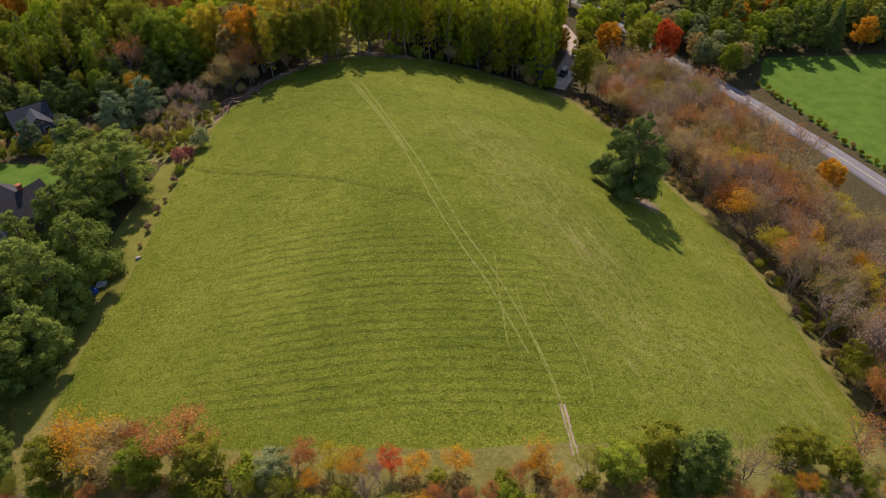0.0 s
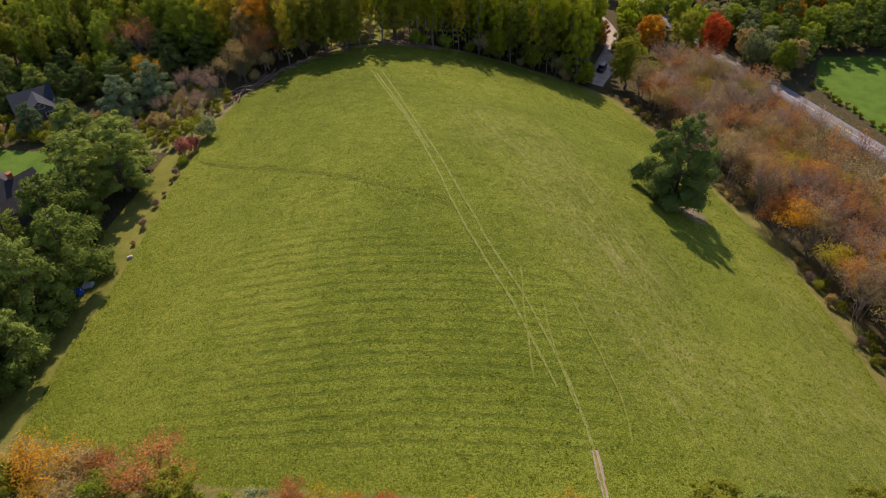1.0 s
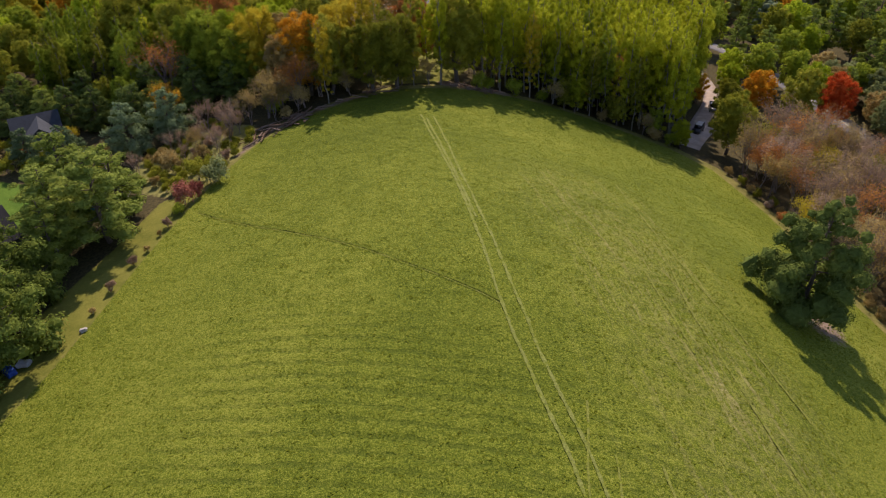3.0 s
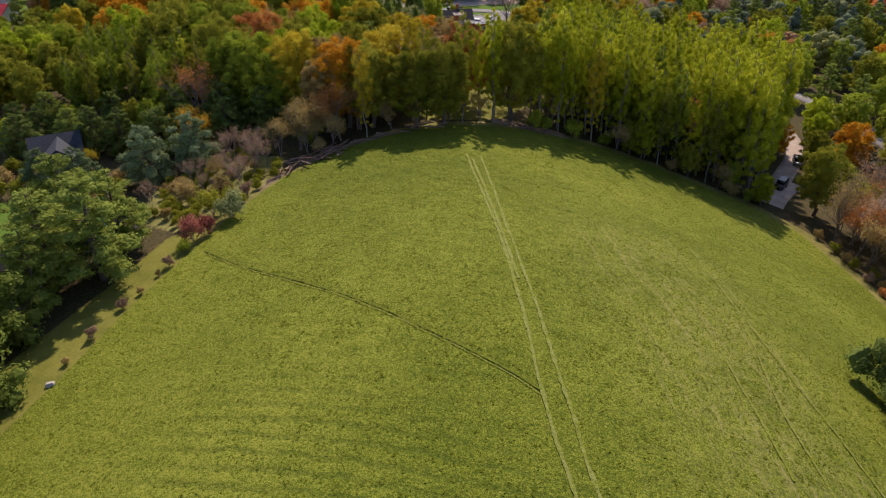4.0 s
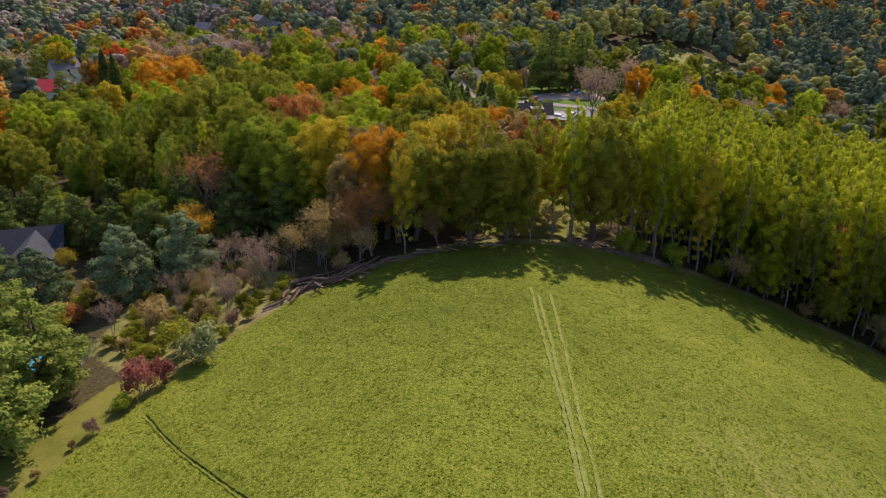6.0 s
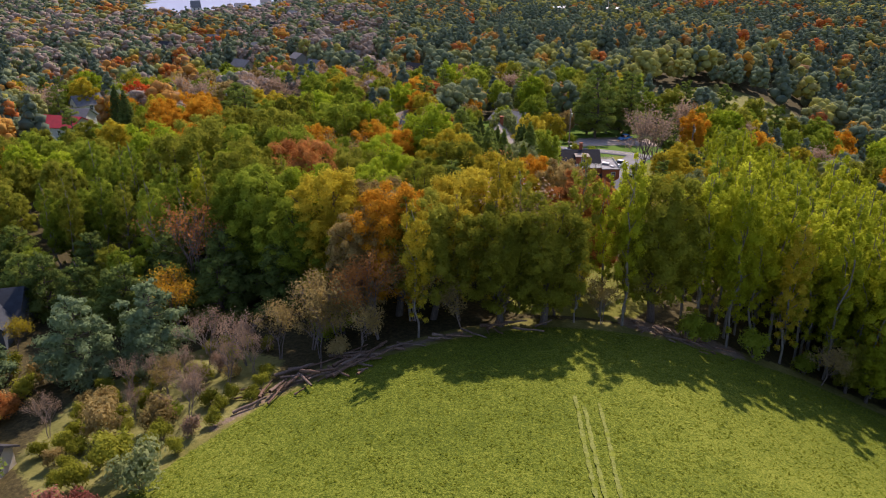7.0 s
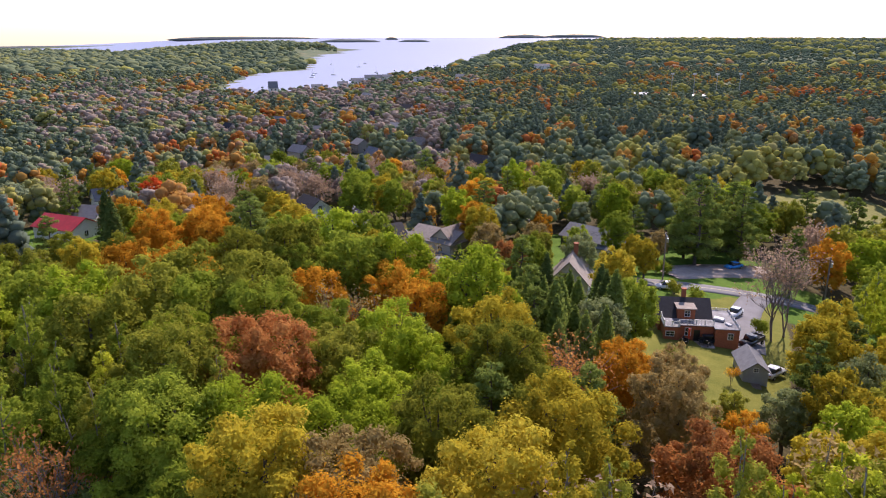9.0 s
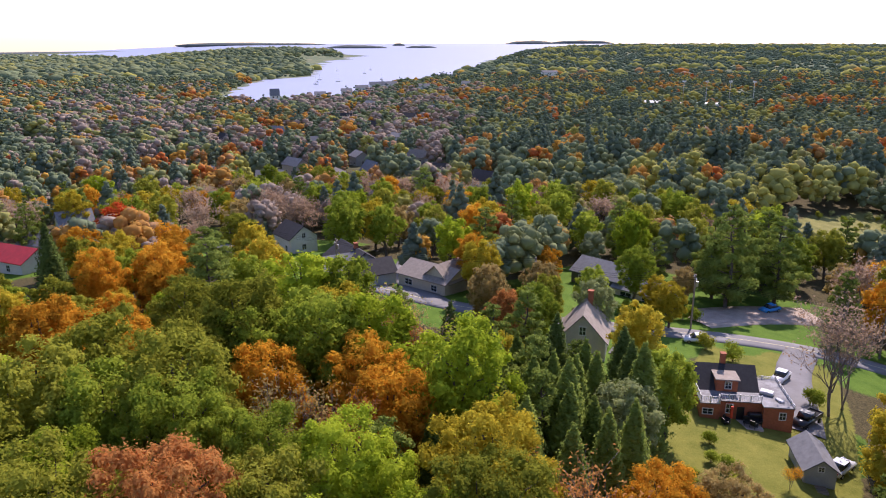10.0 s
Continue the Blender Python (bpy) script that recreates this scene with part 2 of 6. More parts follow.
def land(x, y):
    """Height of the ground: a long hill with the hayfield on it, low land round it, a bay far ahead."""
    x, y = np.asarray(x, float), np.asarray(y, float)
    side = 1.4 - 16.4 / (1 + np.exp(-(x + 14) / 12.7))
    hill = 24 * np.exp(-((x - 4.5 + 0.17 * (y - 100)) / 44) ** 2) * np.exp(-(np.maximum(y - 80, 0) / 79) ** 2)
    z = side + hill - 10 * step(90, 330, -x) - 8 * step(195, 330, y)
    d = np.hypot(x + 32, y - 139)
    az = np.degrees(np.arctan2(-(x + 32), y - 139))
    far = -13 + 3 * np.sin(x / 210 + 1.3) * np.cos(y / 190)
    east = (24 + 5 * np.sin(az / 5.0) + 5 * np.sin(x / 600 + y / 800)) * step(33, 23, az) + 14 * step(2600, 4200, d) * step(25, 17, az)
    west = 22 * step(60, 44, az) + 6 * np.sin(az / 3.1 + d / 500)
    far = far + step(1250, 2900, d) * np.where(az > 37, west, east)
    k = step(300, 520, d)
    z = z * (1 - k) + far * k
    shore = inside(x, y, BAY)
    low = step(-700, -60, shore) * step(2600, 1500, d)
    z = z * (1 - low) + (SEA + 3.0) * low
    bay = step(-40, 40, shore)
    return z * (1 - bay) + (sea_level(x, y) - 5) * bay


def zat(x, y):
    return float(land(x, y))


FIELD = [(-51, 55), (-51, 66), (-49.5, 76), (-49, 84), (-49, 96), (-48.5, 107), (-47.5, 118), (-46, 127), (-42, 135), (-36, 142.5), (-30, 149), (-22, 154), (-14, 158.5),
         (-5, 162.5), (4, 163), (12, 161), (20, 158), (27, 152), (33.5, 136), (39.5, 112), (45.5, 97), (48.7, 81), (50, 69), (52, 58), (44, 50), (22, 45.5), (0, 44.5), (-26, 47), (-40, 52)]
STRIP = [(-49, 84), (-49, 96), (-48.5, 107), (-48, 112), (-54, 110), (-54.8, 99), (-57, 86), (-59, 70), (-60, 55), (-55, 50), (-51, 56), (-51, 66), (-49.5, 76)]
LAWN_EAST = [(78, 172), (84, 155), (91, 132), (110, 100), (170, 110), (170, 190), (110, 189), (84, 189)]
LAWN_WEST = [(-90, 100), (-74, 98), (-72, 108), (-73, 115), (-84, 116), (-96, 118)]
YARD = [(-49, 205), (-46, 196), (-39, 193), (-32, 200), (-30, 212), (-32, 232), (-35, 246), (-44, 246), (-52, 240), (-51, 226)]
LOT_LAWN = [(-56, 250), (-41, 256), (-34, 262), (-38, 284), (-50, 290), (-60, 270)]
HEATH = [(-56, 317), (-34, 318), (-8, 335), (-8, 385), (-40, 385), (-62, 352)]
HOMES = [(-44, 221, 8.5), (-65.5, 229, 7), (-72, 264, 13), (-117, 240, 12), (-143, 252, 9), (-98, 241, 9), (-182, 212, 10), (-198, 232, 9), (-73, 97, 11), (-88, 130, 5), (-36, 214, 6), (-36.5, 227, 5), (-50, 262, 9), (-41, 237, 6), (-37, 302, 5)]
GLADE = [(-33, 151.5), (-22.5, 157), (-20, 172), (-30, 180), (-42, 172), (-38, 160)]
TRACKS = [[(-22.4, 136), (-13.0, 112), (-6.5, 93.5), (-4.2, 86.3), (-1.0, 78), (2.4, 70.8), (5.2, 63.5), (7.4, 57)],
          [(-20.3, 136), (-11.5, 111), (-5.2, 94), (-2.3, 86), (1.0, 77.2), (4.5, 70.2), (7.3, 62.5), (9.6, 55), (10.6, 48.6), (11.4, 41)],
          [(-21.3, 135), (-12.2, 110.8), (-8.6, 101)]]
TURNS = [[(4.2, 75), (4.6, 66), (5.2, 58)], [(6.5, 70), (7.5, 62), (8.6, 57.5), (9.3, 54.5)], [(10, 70), (13, 60), (14.5, 54), (14.2, 51)], [(12.5, 106), (14, 92), (19, 78), (22, 70)],
         [(6, 110), (10.5, 95), (14, 84)], [(8, 122), (12, 108), (16.5, 96), (24, 80)]]
DITCH = [(-46.4, 106), (-39, 102), (-32.4, 99.2), (-26, 96.6), (-20.6, 94.2), (-11.8, 89.8), (-5.8, 87.2), (-4.2, 86)]


def axis_values(lo, a, b, hi, fine, grow):
    """Grid lines: even between a and b, ever wider outside."""
    v = list(np.arange(a, b + fine / 2, fine))
    s, x = fine, v[-1]
    while x < hi:
        s = min(s * grow, 160)
        x += s
        v.append(x)
    s, x, left = fine, a, []
    while x > lo:
        s = min(s * grow, 160)
        x -= s
        left.append(x)
    return np.array(left[::-1] + v)


def build_ground():
    gx, gy = axis_values(-4600, -60, 56, 3600, 0.4, 1.075), axis_values(-900, 40, 166, 4700, 0.4, 1.07)
    X, Y = np.meshgrid(gx, gy)
    Z = land(X, Y)
    fld = inside(X, Y, FIELD)
    rough = np.clip(fld / 2.0, 0, 1)
    rng = np.random.default_rng(5)
    swell = rng.uniform(-1, 1, Z.shape)
    for ax in (0, 1):
        swell = (np.roll(swell, 1, ax) + 2 * swell + np.roll(swell, -1, ax)) / 3
    cut = np.clip(step(86, 72, Y + 0.25 * X) * step(1.5, 5, fld) * step(24, 4, X) * step(-44, -28, X), 0, 1)
    ridge = np.sin(Y * 4.1 + 1.6 * np.sin(X / 13) + 0.5 * np.sin(X / 4.7 + Y / 9) + 2.0 * swell)
    Z = Z + rough * (0.05 * swell + rng.uniform(-0.03, 0.03, Z.shape) + 0.026 * cut * ridge)
    dd = seg_dist(X, Y, DITCH)
    Z = Z - 0.09 * np.exp(-(dd / 0.45) ** 2)
    ny, nx = X.shape
    me = bpy.data.meshes.new("ground")
    me.vertices.add(nx * ny)
    me.vertices.foreach_set("co", np.stack([X, Y, Z], -1).astype(np.float32).ravel())
    i = (np.arange(ny - 1)[:, None] * nx + np.arange(nx - 1)[None, :]).ravel()
    quads = np.stack([i, i + 1, i + nx + 1, i + nx], -1)
    me.loops.add(quads.size)
    me.loops.foreach_set("vertex_index", quads.ravel().astype(np.int32))
    me.polygons.add(len(quads))
    me.polygons.foreach_set("loop_start", np.arange(0, quads.size, 4, dtype=np.int32))
    me.update(calc_edges=True)
    me.polygons.foreach_set("use_smooth", np.ones(len(quads), bool))

    def put(name, v):
        me.attributes.new(name, "FLOAT", "POINT").data.foreach_set("value", np.clip(v, 0, 1).astype(np.float32).ravel())

    put("field", 0.5 + fld / 1.6)
    put("verge", 0.5 + (fld + 4.5 + 5.5 * step(60, 48, Y)) / 3.0 - 0.75 * step(120, 135, Y)
        + 1.5 * step(9, 5, seg_dist(X, Y, [(54, 205), (61.3, 184.2), (69.3, 170), (76.5, 153.6), (82.4, 141.3), (88, 127), (97, 104), (108, 76)])))
    lawn = np.maximum.reduce([inside(X, Y, q) for q in (LAWN_EAST, LAWN_WEST, LOT_LAWN)])
    lawn = np.maximum(lawn, 11 - seg_dist(X, Y, [(-200, 258), (-150, 244), (-112, 236), (-92, 233.5), (-65, 240.7), (-38.6, 253.8), (-8, 263)]))
    for a, b, r in HOMES[:8]:
        lawn = np.maximum(lawn, r + 6 - np.hypot(X - a, Y - b))
    put("lawn", 0.5 + lawn / 2.0)
    put("strip", 0.5 + np.maximum.reduce([inside(X, Y, q) for q in (STRIP, GLADE, YARD)]) / 1.6)
    put("moor", 0.5 + np.maximum(inside(X, Y, HEATH) / 6.0, inside(X, Y, [(-48.5, 116), (-47.5, 127), (-50, 134), (-60, 136), (-66, 124), (-62, 114), (-54, 111)]) / 3.0))
    soil = np.maximum(0.62 * np.exp(-(seg_dist(X, Y, [(10.4, 50), (11, 44), (11.6, 36)]) / 0.55) ** 2), 0.8 * np.exp(-(seg_dist(X, Y, [(-22, 157.5), (-12, 161)]) / 2.2) ** 2))
    soil = np.maximum(soil, 0.6 * np.exp(-(seg_dist(X, Y, [(-48, 122), (-46.0, 130), (-42.5, 136.5), (-36, 144)]) / 1.0) ** 2))
    soil = np.maximum(soil, 0.66 * np.exp(-(np.hypot(X - 31.5, Y - 100.5) / 4.2) ** 2))
    put("soil", soil)
    wear = np.zeros_like(X)
    wear = np.maximum(wear, 0.75 * step(30, 47, X) * step(0, 3, fld) * step(112, 96, Y))
    wear = np.maximum(wear, 0.45 * step(14, 30, X) * step(72, 60, Y))
    wear = np.maximum(wear, 0.85 * np.exp(-((X - 9 - (100 - Y) * 0.34) / 8.0) ** 2) * step(128, 112, Y) * step(48, 62, Y))
    put("dry", wear)
    put("rows", step(86, 72, Y + 0.25 * X) * step(1.5, 5, fld) * step(24, 4, X) * step(-40, -24, X))
    put("woods", step(300, 420, np.hypot(X + 32, Y - 139)))
    me.materials.append(ground_material())
    return tagged(new("ground", me), "rolling ground with a hayfield on a hill among woods", "ground", kind="structure")


build_ground()


# ---- meshes from arrays ----
def array_mesh(name, verts, faces_per, mat=None, faces=None):
    """A mesh of loose polygons with faces_per corners each, or with the given faces."""
    verts = np.asarray(verts, np.float32).reshape(-1, 3)
    idx = np.arange(len(verts), dtype=np.int32) if faces is None else np.asarray(faces, np.int32).ravel()
    me = bpy.data.meshes.new(name)
    me.vertices.add(len(verts))
    me.vertices.foreach_set("co", verts.ravel())
    me.loops.add(len(idx))
    me.loops.foreach_set("vertex_index", idx)
    me.polygons.add(len(idx) // faces_per)
    me.polygons.foreach_set("loop_start", np.arange(0, len(idx), faces_per, dtype=np.int32))
    me.update(calc_edges=True)
    if mat:
        me.materials.append(mat)
    return me


def unit(v):
    return v / (np.linalg.norm(v, axis=-1, keepdims=True) + 1e-9)


def leaf_tris(rng, pos, normal, size, aspect=1.5, along=None):
    """Small leaf sprays at pos that face normal."""
    n = len(pos)
    side = unit(np.cross(normal, rng.normal(size=(n, 3)) if along is None else along))
    fwd = np.cross(side, normal)
    s = (size * rng.uniform(0.6, 1.35, n))[:, None]
    a, b = side * s, fwd * s * aspect
    return np.stack([pos - b * 0.6 - a * 0.55, pos - b * 0.5 + a * 0.65, pos + b * 0.75], 1)


def ball():
    """Points and triangles of a rough round mass."""
    bm = bmesh.new()
    bmesh.ops.create_icosphere(bm, subdivisions=1, radius=1.0)
    bm.verts.index_update()
    out = np.array([v.co[:] for v in bm.verts]), np.array([[v.index for v in f.verts] for f in bm.faces])
    bm.free()
    return out


BALL = ball()


def lobes_cloud(rng, lobes, n, size, inner=0.2, up=0.25, core=0.74):
    """Leaves over a crown made of many uneven lobes, each with a dense leafy mass inside."""
    c, r = np.array([q[0] for q in lobes]), np.array([q[1] for q in lobes])
    w = r[:, 0] * r[:, 2]
    k = rng.choice(len(lobes), n, p=w / w.sum())
    d = unit(rng.normal(size=(n, 3)) + (0, 0, up))
    f = np.where(rng.random(n) < inner, rng.uniform(1.0, 1.22, n), rng.uniform(0.8, 1.04, n))
    wave = 1 + 0.2 * np.sin(d[:, 0] * 7 + k) * np.cos(d[:, 1] * 6 + d[:, 2] * 5 + k)
    pos = c[k] + d * r[k] * (f * wave)[:, None]
    nor = unit(d * 0.9 + rng.normal(size=(n, 3)) * 0.38 + (0, 0, 0.2))
    out = [leaf_tris(rng, pos, nor, size)]
    if core:
        V, F = BALL
        kk = np.arange(len(lobes))[:, None]
        wv = (1 + 0.2 * np.sin(V[:, 0] * 7 + kk) * np.cos(V[:, 1] * 6 + V[:, 2] * 5 + kk)) * rng.uniform(0.7, 1.15, (len(lobes), len(V)))
        P = c[:, None] + V[None] * r[:, None] * (core * wv)[:, :, None]
        out.append(P[:, F].reshape(-1, 3, 3))
    return np.concatenate(out)


def tube(path, radii, sides=6):
    """Vertices and quads of a tapered tube along a path."""
    path = np.asarray(path, float)
    V, Q = [], []
    for i, p in enumerate(path):
        t = unit(path[min(i + 1, len(path) - 1)] - path[max(i - 1, 0)])
        a = unit(np.cross(t, (0.3, 1, 0.2) if abs(t[2]) > 0.5 else (0, 0, 1)))
        b = np.cross(t, a)
        for j in range(sides):
            an = 2 * math.pi * j / sides
            V.append(p + radii[i] * (a * math.cos(an) + b * math.sin(an)))
    for i in range(len(path) - 1):
        for j in range(sides):
            k = (j + 1) % sides
            Q.append((i * sides + j, i * sides + k, (i + 1) * sides + k, (i + 1) * sides + j))
    return V, Q


def join_tubes(tubes):
    V, Q = [], []
    for v, q in tubes:
        o = len(V)
        V += v
        Q += [tuple(i + o for i in f) for f in q]
    return V, Q


def wood_mesh(name, tubes, mat):
    V, Q = join_tubes(tubes)
    me = array_mesh(name, V, 4, mat, Q)
    me.polygons.foreach_set("use_smooth", np.ones(len(Q), bool))
    return me


def bent(rng, a, b, n=5, wobble=0.08):
    a, b = np.asarray(a, float), np.asarray(b, float)
    t = np.linspace(0, 1, n)[:, None]
    p = a + (b - a) * t + rng.normal(size=(n, 3)) * wobble * np.linalg.norm(b - a) * np.sin(t * math.pi)
    return p


def broadleaf(seed, h, w, base, n, size, lobes=16, bark=None, inner=0.2):
    """A spreading hardwood: (trunk, crown) meshes."""
    rng = np.random.default_rng(seed)
    cz, rz = (base + 1) / 2 * h, (1 - base) / 2 * h
    L = [(np.array((0, 0, cz)), np.array((w * 0.32, w * 0.32, rz * 0.72)))]
    small = math.sqrt(46 / (lobes + 10))
    for i in range(lobes):
        an, u = 2.4 * i + rng.uniform(-0.5, 0.5), -0.88 + 1.82 * (i + 0.5) / lobes
        ring = math.sqrt(max(0.05, 1 - u * u)) * w / 2 * rng.uniform(0.55, 1.02)
        rr = w * rng.uniform(0.075, 0.15) * small
        L.append((np.array((ring * math.cos(an), ring * math.sin(an), cz + u * rz * rng.uniform(0.68, 0.92))), np.array((rr, rr, rr * rng.uniform(0.7, 1.0)))))
    tr = h * 0.017 + 0.05
    top = np.array((rng.normal() * 0.3, rng.normal() * 0.3, h * 0.82))
    tubes = [tube(bent(rng, (0, 0, -0.6), top, 7, 0.03), np.linspace(tr * 1.35, tr * 0.25, 7), 7)]
    for c, r in L[1::max(3, lobes // 16)]:
        s = np.array((0, 0, max(h * 0.16, min(c[2] - 0.2 * h, h * 0.6)))) + top * (1, 1, 0) * 0.4
        tubes.append(tube(bent(rng, s, c, 4, 0.08), np.linspace(tr * 0.42, 0.03, 4), 4))
    crown = array_mesh("crown", lobes_cloud(rng, L, n, size, inner), 3, LEAF["green"])
    return wood_mesh("trunk", tubes, bark or BARK), crown


def poplar(seed, h, w, n, size):
    """A tall slim aspen with a pale straight stem and leaf tufts far down it."""
    rng = np.random.default_rng(seed)
    L, k = [], 34
    for i in range(k):
        u = (i + 0.5) / k
        z = h * (0.26 + 0.71 * u)
        rad = w / 2 * (0.42 + 0.66 * math.sin(math.pi * min(1, 0.10 + 0.80 * u))) * (0.6 if u > 0.9 else 1)
        an, ring, rr = 2.4 * i, rad * rng.uniform(0.35, 1.0), rad * rng.uniform(0.24, 0.42)
        L.append((np.array((ring * math.cos(an), ring * math.sin(an), z)), np.array((rr, rr, rr * 1.3))))
    tr = 0.13
    tubes = [tube(bent(rng, (0, 0, -0.6), (rng.normal() * 0.4, rng.normal() * 0.4, h * 0.95), 8, 0.02), np.linspace(tr * 1.2, 0.03, 8), 6)]
    for q in range(8):
        an, z = 2.4 * q + 1, h * (0.10 + 0.03 * q)
        c = np.array((0.9 * math.cos(an), 0.9 * math.sin(an), z + 0.5))
        L.append((c, np.array((0.34, 0.34, 0.34))))
        tubes.append(tube(bent(rng, (0, 0, z), c, 3, 0.05), np.linspace(0.03, 0.012, 3), 3))
    for c, r in L[:k:3]:
        tubes.append(tube(bent(rng, (0, 0, c[2] - 1.4), c, 3, 0.05), np.linspace(0.05, 0.02, 3), 4))
    return wood_mesh("trunk", tubes, PALE), array_mesh("crown", lobes_cloud(rng, L, n, size, 0.3, core=0.7), 3, LEAF["lime"])


def spruce(seed, h, w, n, size):
    """A dark cone of drooping sprays."""
    rng = np.random.default_rng(seed)
    u = rng.random(n) ** 0.75
    z = h * (0.06 + 0.94 * (1 - u * 0.98))
    tier = np.floor(z / (h * 0.055)) * 2.1
    an = rng.uniform(0, 2 * math.pi, n)
    an = an + 0.25 * np.sin(an * 7 + tier)
    reach = (1 - z / h) ** 0.72 * w / 2 * (0.78 + 0.36 * np.sin(an * 7 + tier) * np.sin(an * 3 + 2 * tier)) + 0.12
    r = reach * np.sqrt(rng.uniform(0.12, 1.05, n))
    zz = z - r * 0.28 + rng.normal(size=n) * 0.2 + 0.25 * np.sin(z / h * 90)
    out = np.stack([np.cos(an), np.sin(an), np.full(n, -0.3)], 1)
    pos = np.stack([r * np.cos(an), r * np.sin(an), zz], 1)
    nor = unit(np.stack([np.cos(an) * 0.5, np.sin(an) * 0.5, np.ones(n)], 1) + rng.normal(size=(n, 3)) * 0.4)
    crown = array_mesh("crown", leaf_tris(rng, pos, nor, size, 2.0, np.cross(out, nor)), 3, LEAF["spruce"])
    return wood_mesh("trunk", [tube([(0, 0, -0.5), (0, 0, h * 0.5), (0, 0, h * 0.97)], [0.02 * h, 0.012 * h, 0.02], 6)], BARK), crown


def pine(seed, h, w, n, size, base=0.12, flat=0.5, core=0.72):
    """A white pine: long limbs that carry plates and tufts of needles."""
    rng = np.random.default_rng(seed)
    L, tubes = [], [tube(bent(rng, (0, 0, -0.6), (rng.normal() * 0.4, rng.normal() * 0.4, h * 0.97), 8, 0.02), np.linspace(h * 0.021, 0.04, 8), 7)]
    for i in range(34):
        u = (i + 0.5) / 34
        z = h * (base + (0.96 - base) * u)
        an = 2.4 * i + rng.uniform(-0.5, 0.5)
        rad = w / 2 * (1.05 - u) ** 0.6 * (0.55 + 0.45 * min(1, u / 0.25)) * rng.uniform(0.7, 1.1)
        tip = np.array((rad * math.cos(an), rad * math.sin(an), z + 0.12 * rad))
        tubes.append(tube(bent(rng, (0, 0, z - 0.25), tip, 4, 0.05), np.linspace(0.05 + h * 0.003, 0.02, 4), 4))
        for f in (0.5, 0.78, 1.0):
            rr = (0.35 + 0.16 * w / 2 * (1.15 - u)) * rng.uniform(0.75, 1.2)
            off = rng.normal(size=3) * (0.35, 0.35, 0.12)
            L.append((np.array((0, 0, z)) * (1 - f) + tip * f + off, np.array((rr, rr, rr * flat))))
    return wood_mesh("trunk", tubes, BARK), array_mesh("crown", lobes_cloud(rng, L, n, size, 0.3, 0.5, core), 3, LEAF["pine"])


def bare(seed, h, w, n, size, bark=None):
    """A tree that has shed most leaves: forked branches and a thin veil of leaf."""
    rng = np.random.default_rng(seed)
    tubes, tips = [], []

    def grow(p, d, length, rad, level):
        q = p + d * length
        tubes.append(tube(bent(rng, p, q, 3, 0.07), np.linspace(rad, rad * 0.6, 3), 5 if level == 0 else 3))
        if level == 4:
            tips.append(q)
            return
        for k in range((6, 3, 3, 2)[level]):
            e = unit(d + rng.normal(size=3) * (0.42, 0.42, 0.22) * (w / h * 1.7) + (0, 0, 0.12))
            s = p + d * length * rng.uniform(0.45, 1.0)
            grow(s, e, length * rng.uniform(0.55, 0.78), max(0.014, rad * 0.5), level + 1)
            if level >= 1:
                tips.append(s + e * length * 0.6)

    for k in range(2):
        grow(np.array((rng.normal() * 0.2, rng.normal() * 0.2, -0.4)), unit(np.array((rng.normal() * 0.18, rng.normal() * 0.18, 1.0))), h * 0.42, h * 0.0075 + 0.025, 0)
    tips = np.array(tips)
    k = rng.integers(0, len(tips), n)
    pos = tips[k] + rng.normal(size=(n, 3)) * 0.33
    crown = array_mesh("crown", leaf_tris(rng, pos, unit(rng.normal(size=(n, 3)) + (0, 0, 0.4)), size), 3, LEAF["rust"])
    return wood_mesh("trunk", tubes, bark or GREYBARK), crown


def shrub(seed, h, w, n, size):
    rng = np.random.default_rng(seed)
    L, tubes = [], []
    for i in range(9):
        an, ring = 2.4 * i, w * 0.32 * math.sqrt((i + 0.3) / 9)
        rr = w * rng.uniform(0.15, 0.24)
        c = np.array((ring * math.cos(an), ring * math.sin(an), h * rng.uniform(0.35, 0.78)))
        L.append((c, np.array((rr, rr, h * 0.26))))
        tubes.append(tube(bent(rng, (0, 0, -0.2), c, 3, 0.06), [0.035, 0.025, 0.012], 3))
    return wood_mesh("trunk", tubes, GREYBARK), array_mesh("crown", lobes_cloud(rng, L, n, size, 0.4, core=0.62), 3, LEAF["olive"])


